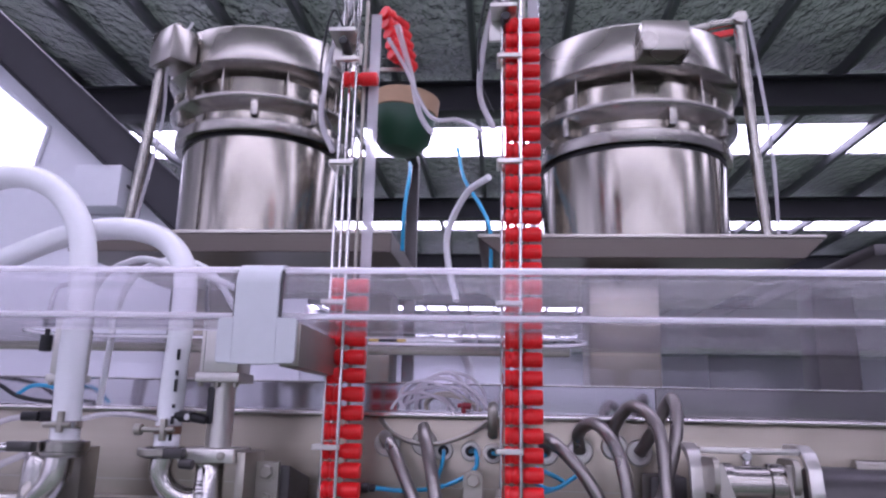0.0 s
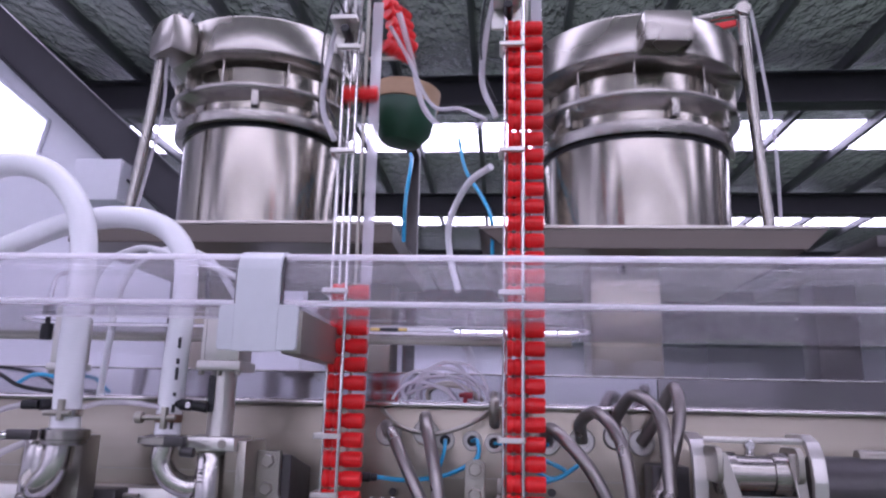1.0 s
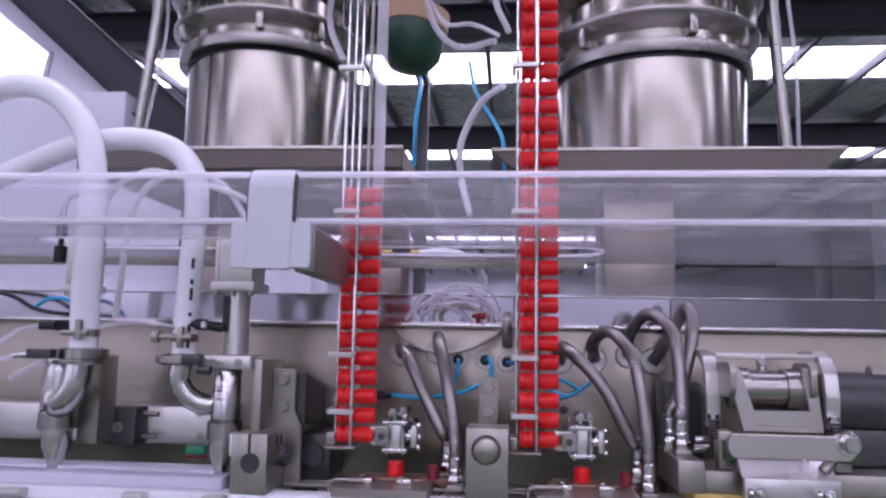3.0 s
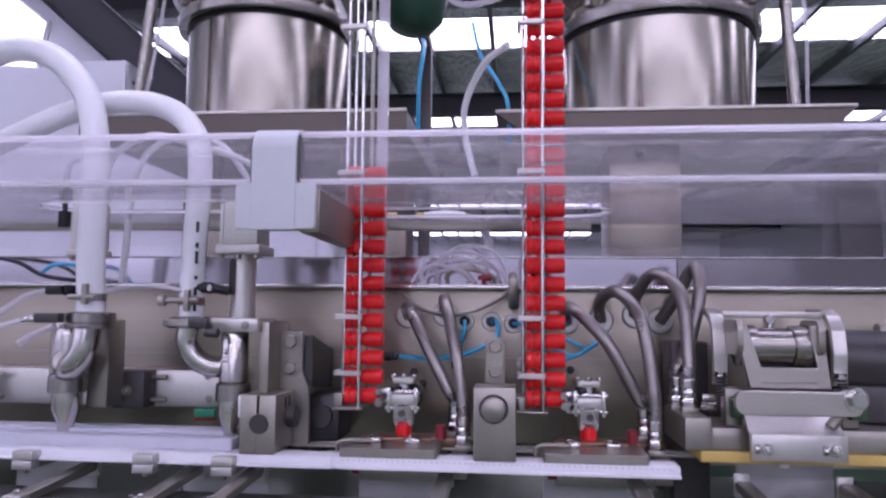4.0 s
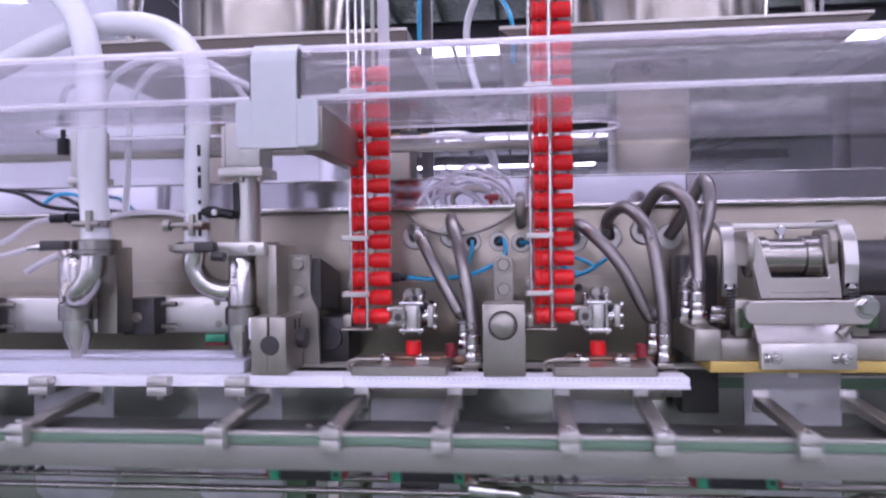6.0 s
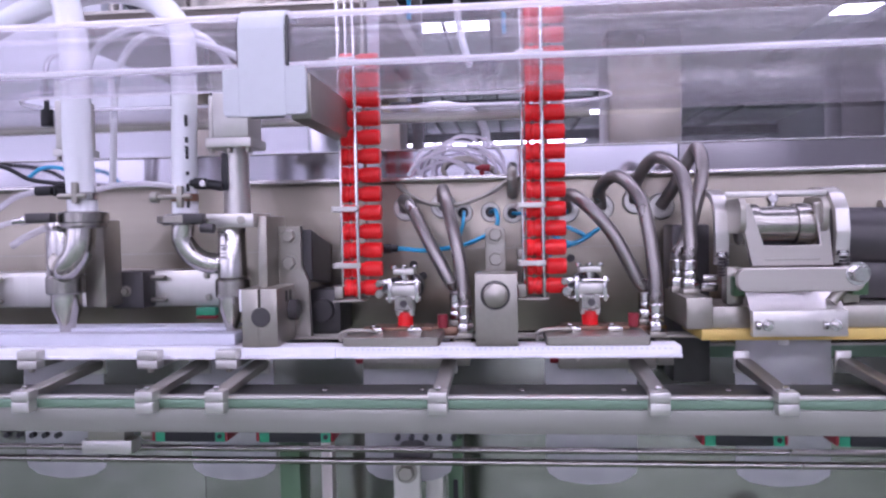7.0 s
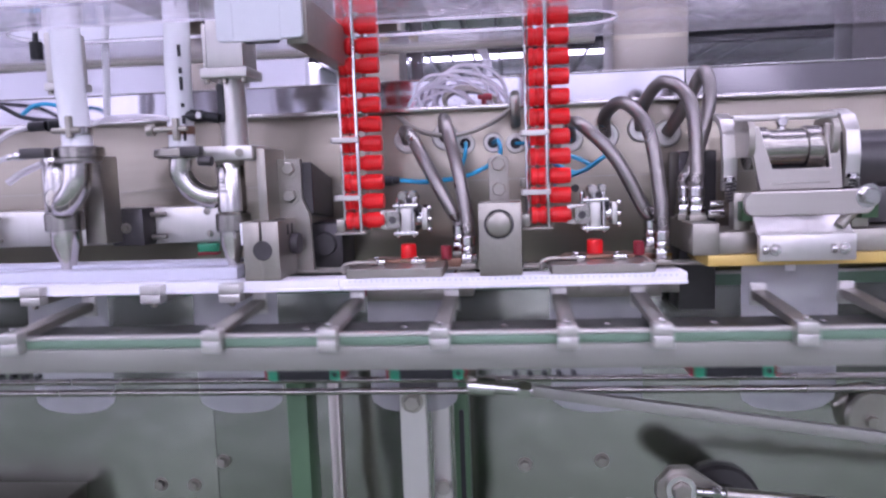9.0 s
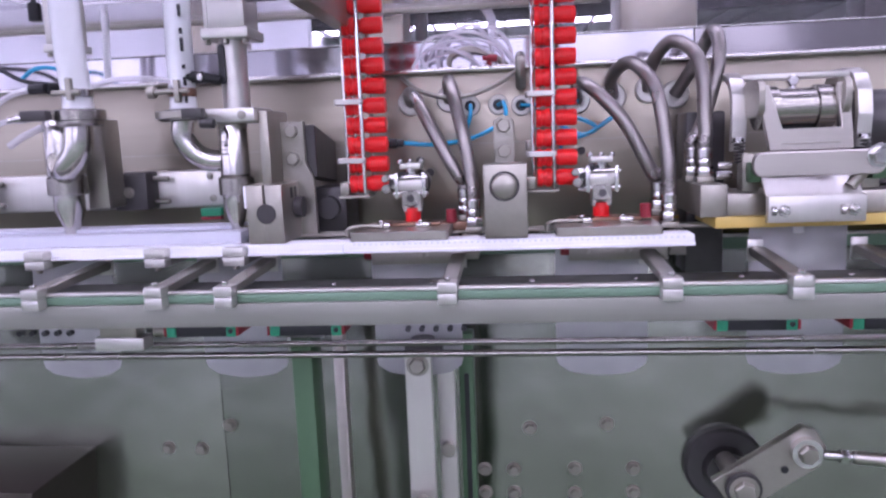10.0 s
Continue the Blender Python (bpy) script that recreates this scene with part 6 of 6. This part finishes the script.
    # caps: down the chute, over with the gripper, away with the pouch
    for ob, lane, i in CAPS:
        pivot = Vector((PIVOTS[lane], CAP_Y, CAP_Z))

        def at(t, i=i, pivot=pivot, lane=lane):
            n, p = divmod(t, 1.5)
            slot = i - n
            if slot >= 1:
                s = slot - ease(min(1, max(0, (p - 0.66) / 0.2)))
                if lane == 0 and i >= 14:
                    # waiting on the feed track; one cap drops in every cycle
                    drop = 1.5 * (i - 14) + 0.9
                    if t < drop + 0.25:
                        gone = n + ease(min(1, max(0, (p - 0.95) / 0.25)))
                        q = i - 14 - gone
                        wait = Vector((-0.1785, CAP_Y, 1.678))
                        if q > 0:
                            k = min(1, q)
                            spot = wait.lerp(Vector((-0.136, 0.94, 1.735)), k) + Vector((-0.0034, 0, 0.0157)) * max(0, q - 1)
                            return Matrix.Translation(spot) @ Matrix.Rotation(radians(50 * k), 4, "Z") @ Matrix.Rotation(radians(10 * k), 4, "Y")
                        fall = min(1, max(0, (t - drop) / 0.25)) ** 2
                        return Matrix.Translation(wait.lerp(pivot + Vector((-REACH, 0, CAP_PITCH * s)), fall))
                return Matrix.Translation(pivot + Vector((-REACH, 0, CAP_PITCH * s)))
            if slot == 0:
                a = 0 if p < 0.6 else phase(t, turn) if p < 0.8 else -90
                return Matrix.Translation(pivot + Vector((0, 0, 0.003 * a / 90))) @ Matrix.Rotation(radians(a), 4, "Y") @ Matrix.Translation((-REACH, 0, 0))
            v = 0
            for (a, va), (b, vb) in zip(step, step[1:]):
                if a <= p <= b:
                    v = va + (vb - va) * (p - a) / (b - a)
            if p > 0.75:
                v = 1
            away = 2 * PITCH * (-slot - 1 + v)
            return Matrix.Translation(pivot + Vector((away, 0, min(0.020, 0.06 * away) - 0.003))) @ Matrix.Rotation(radians(-90), 4, "Y") @ Matrix.Translation((-REACH, 0, 0))

        keys = []
        for n in cycles:
            slot = i - n
            ps = (0.66, 0.86) if slot >= 1 else (0.60, 0.67, 0.73, 0.80) if slot == 0 else [p for p, _ in step]
            keys += [1.5 * n + p for p in ps]
        if lane == 0 and i >= 14:
            keys += [1.5 * (i - 14) + 0.9 + d for d in (0, 0.08, 0.16, 0.25)] + [1.5 * n + d for n in range(max(0, i - 14)) for d in (0.95, 1.2)]
        walk(ob, rows(keys, at))


motions()
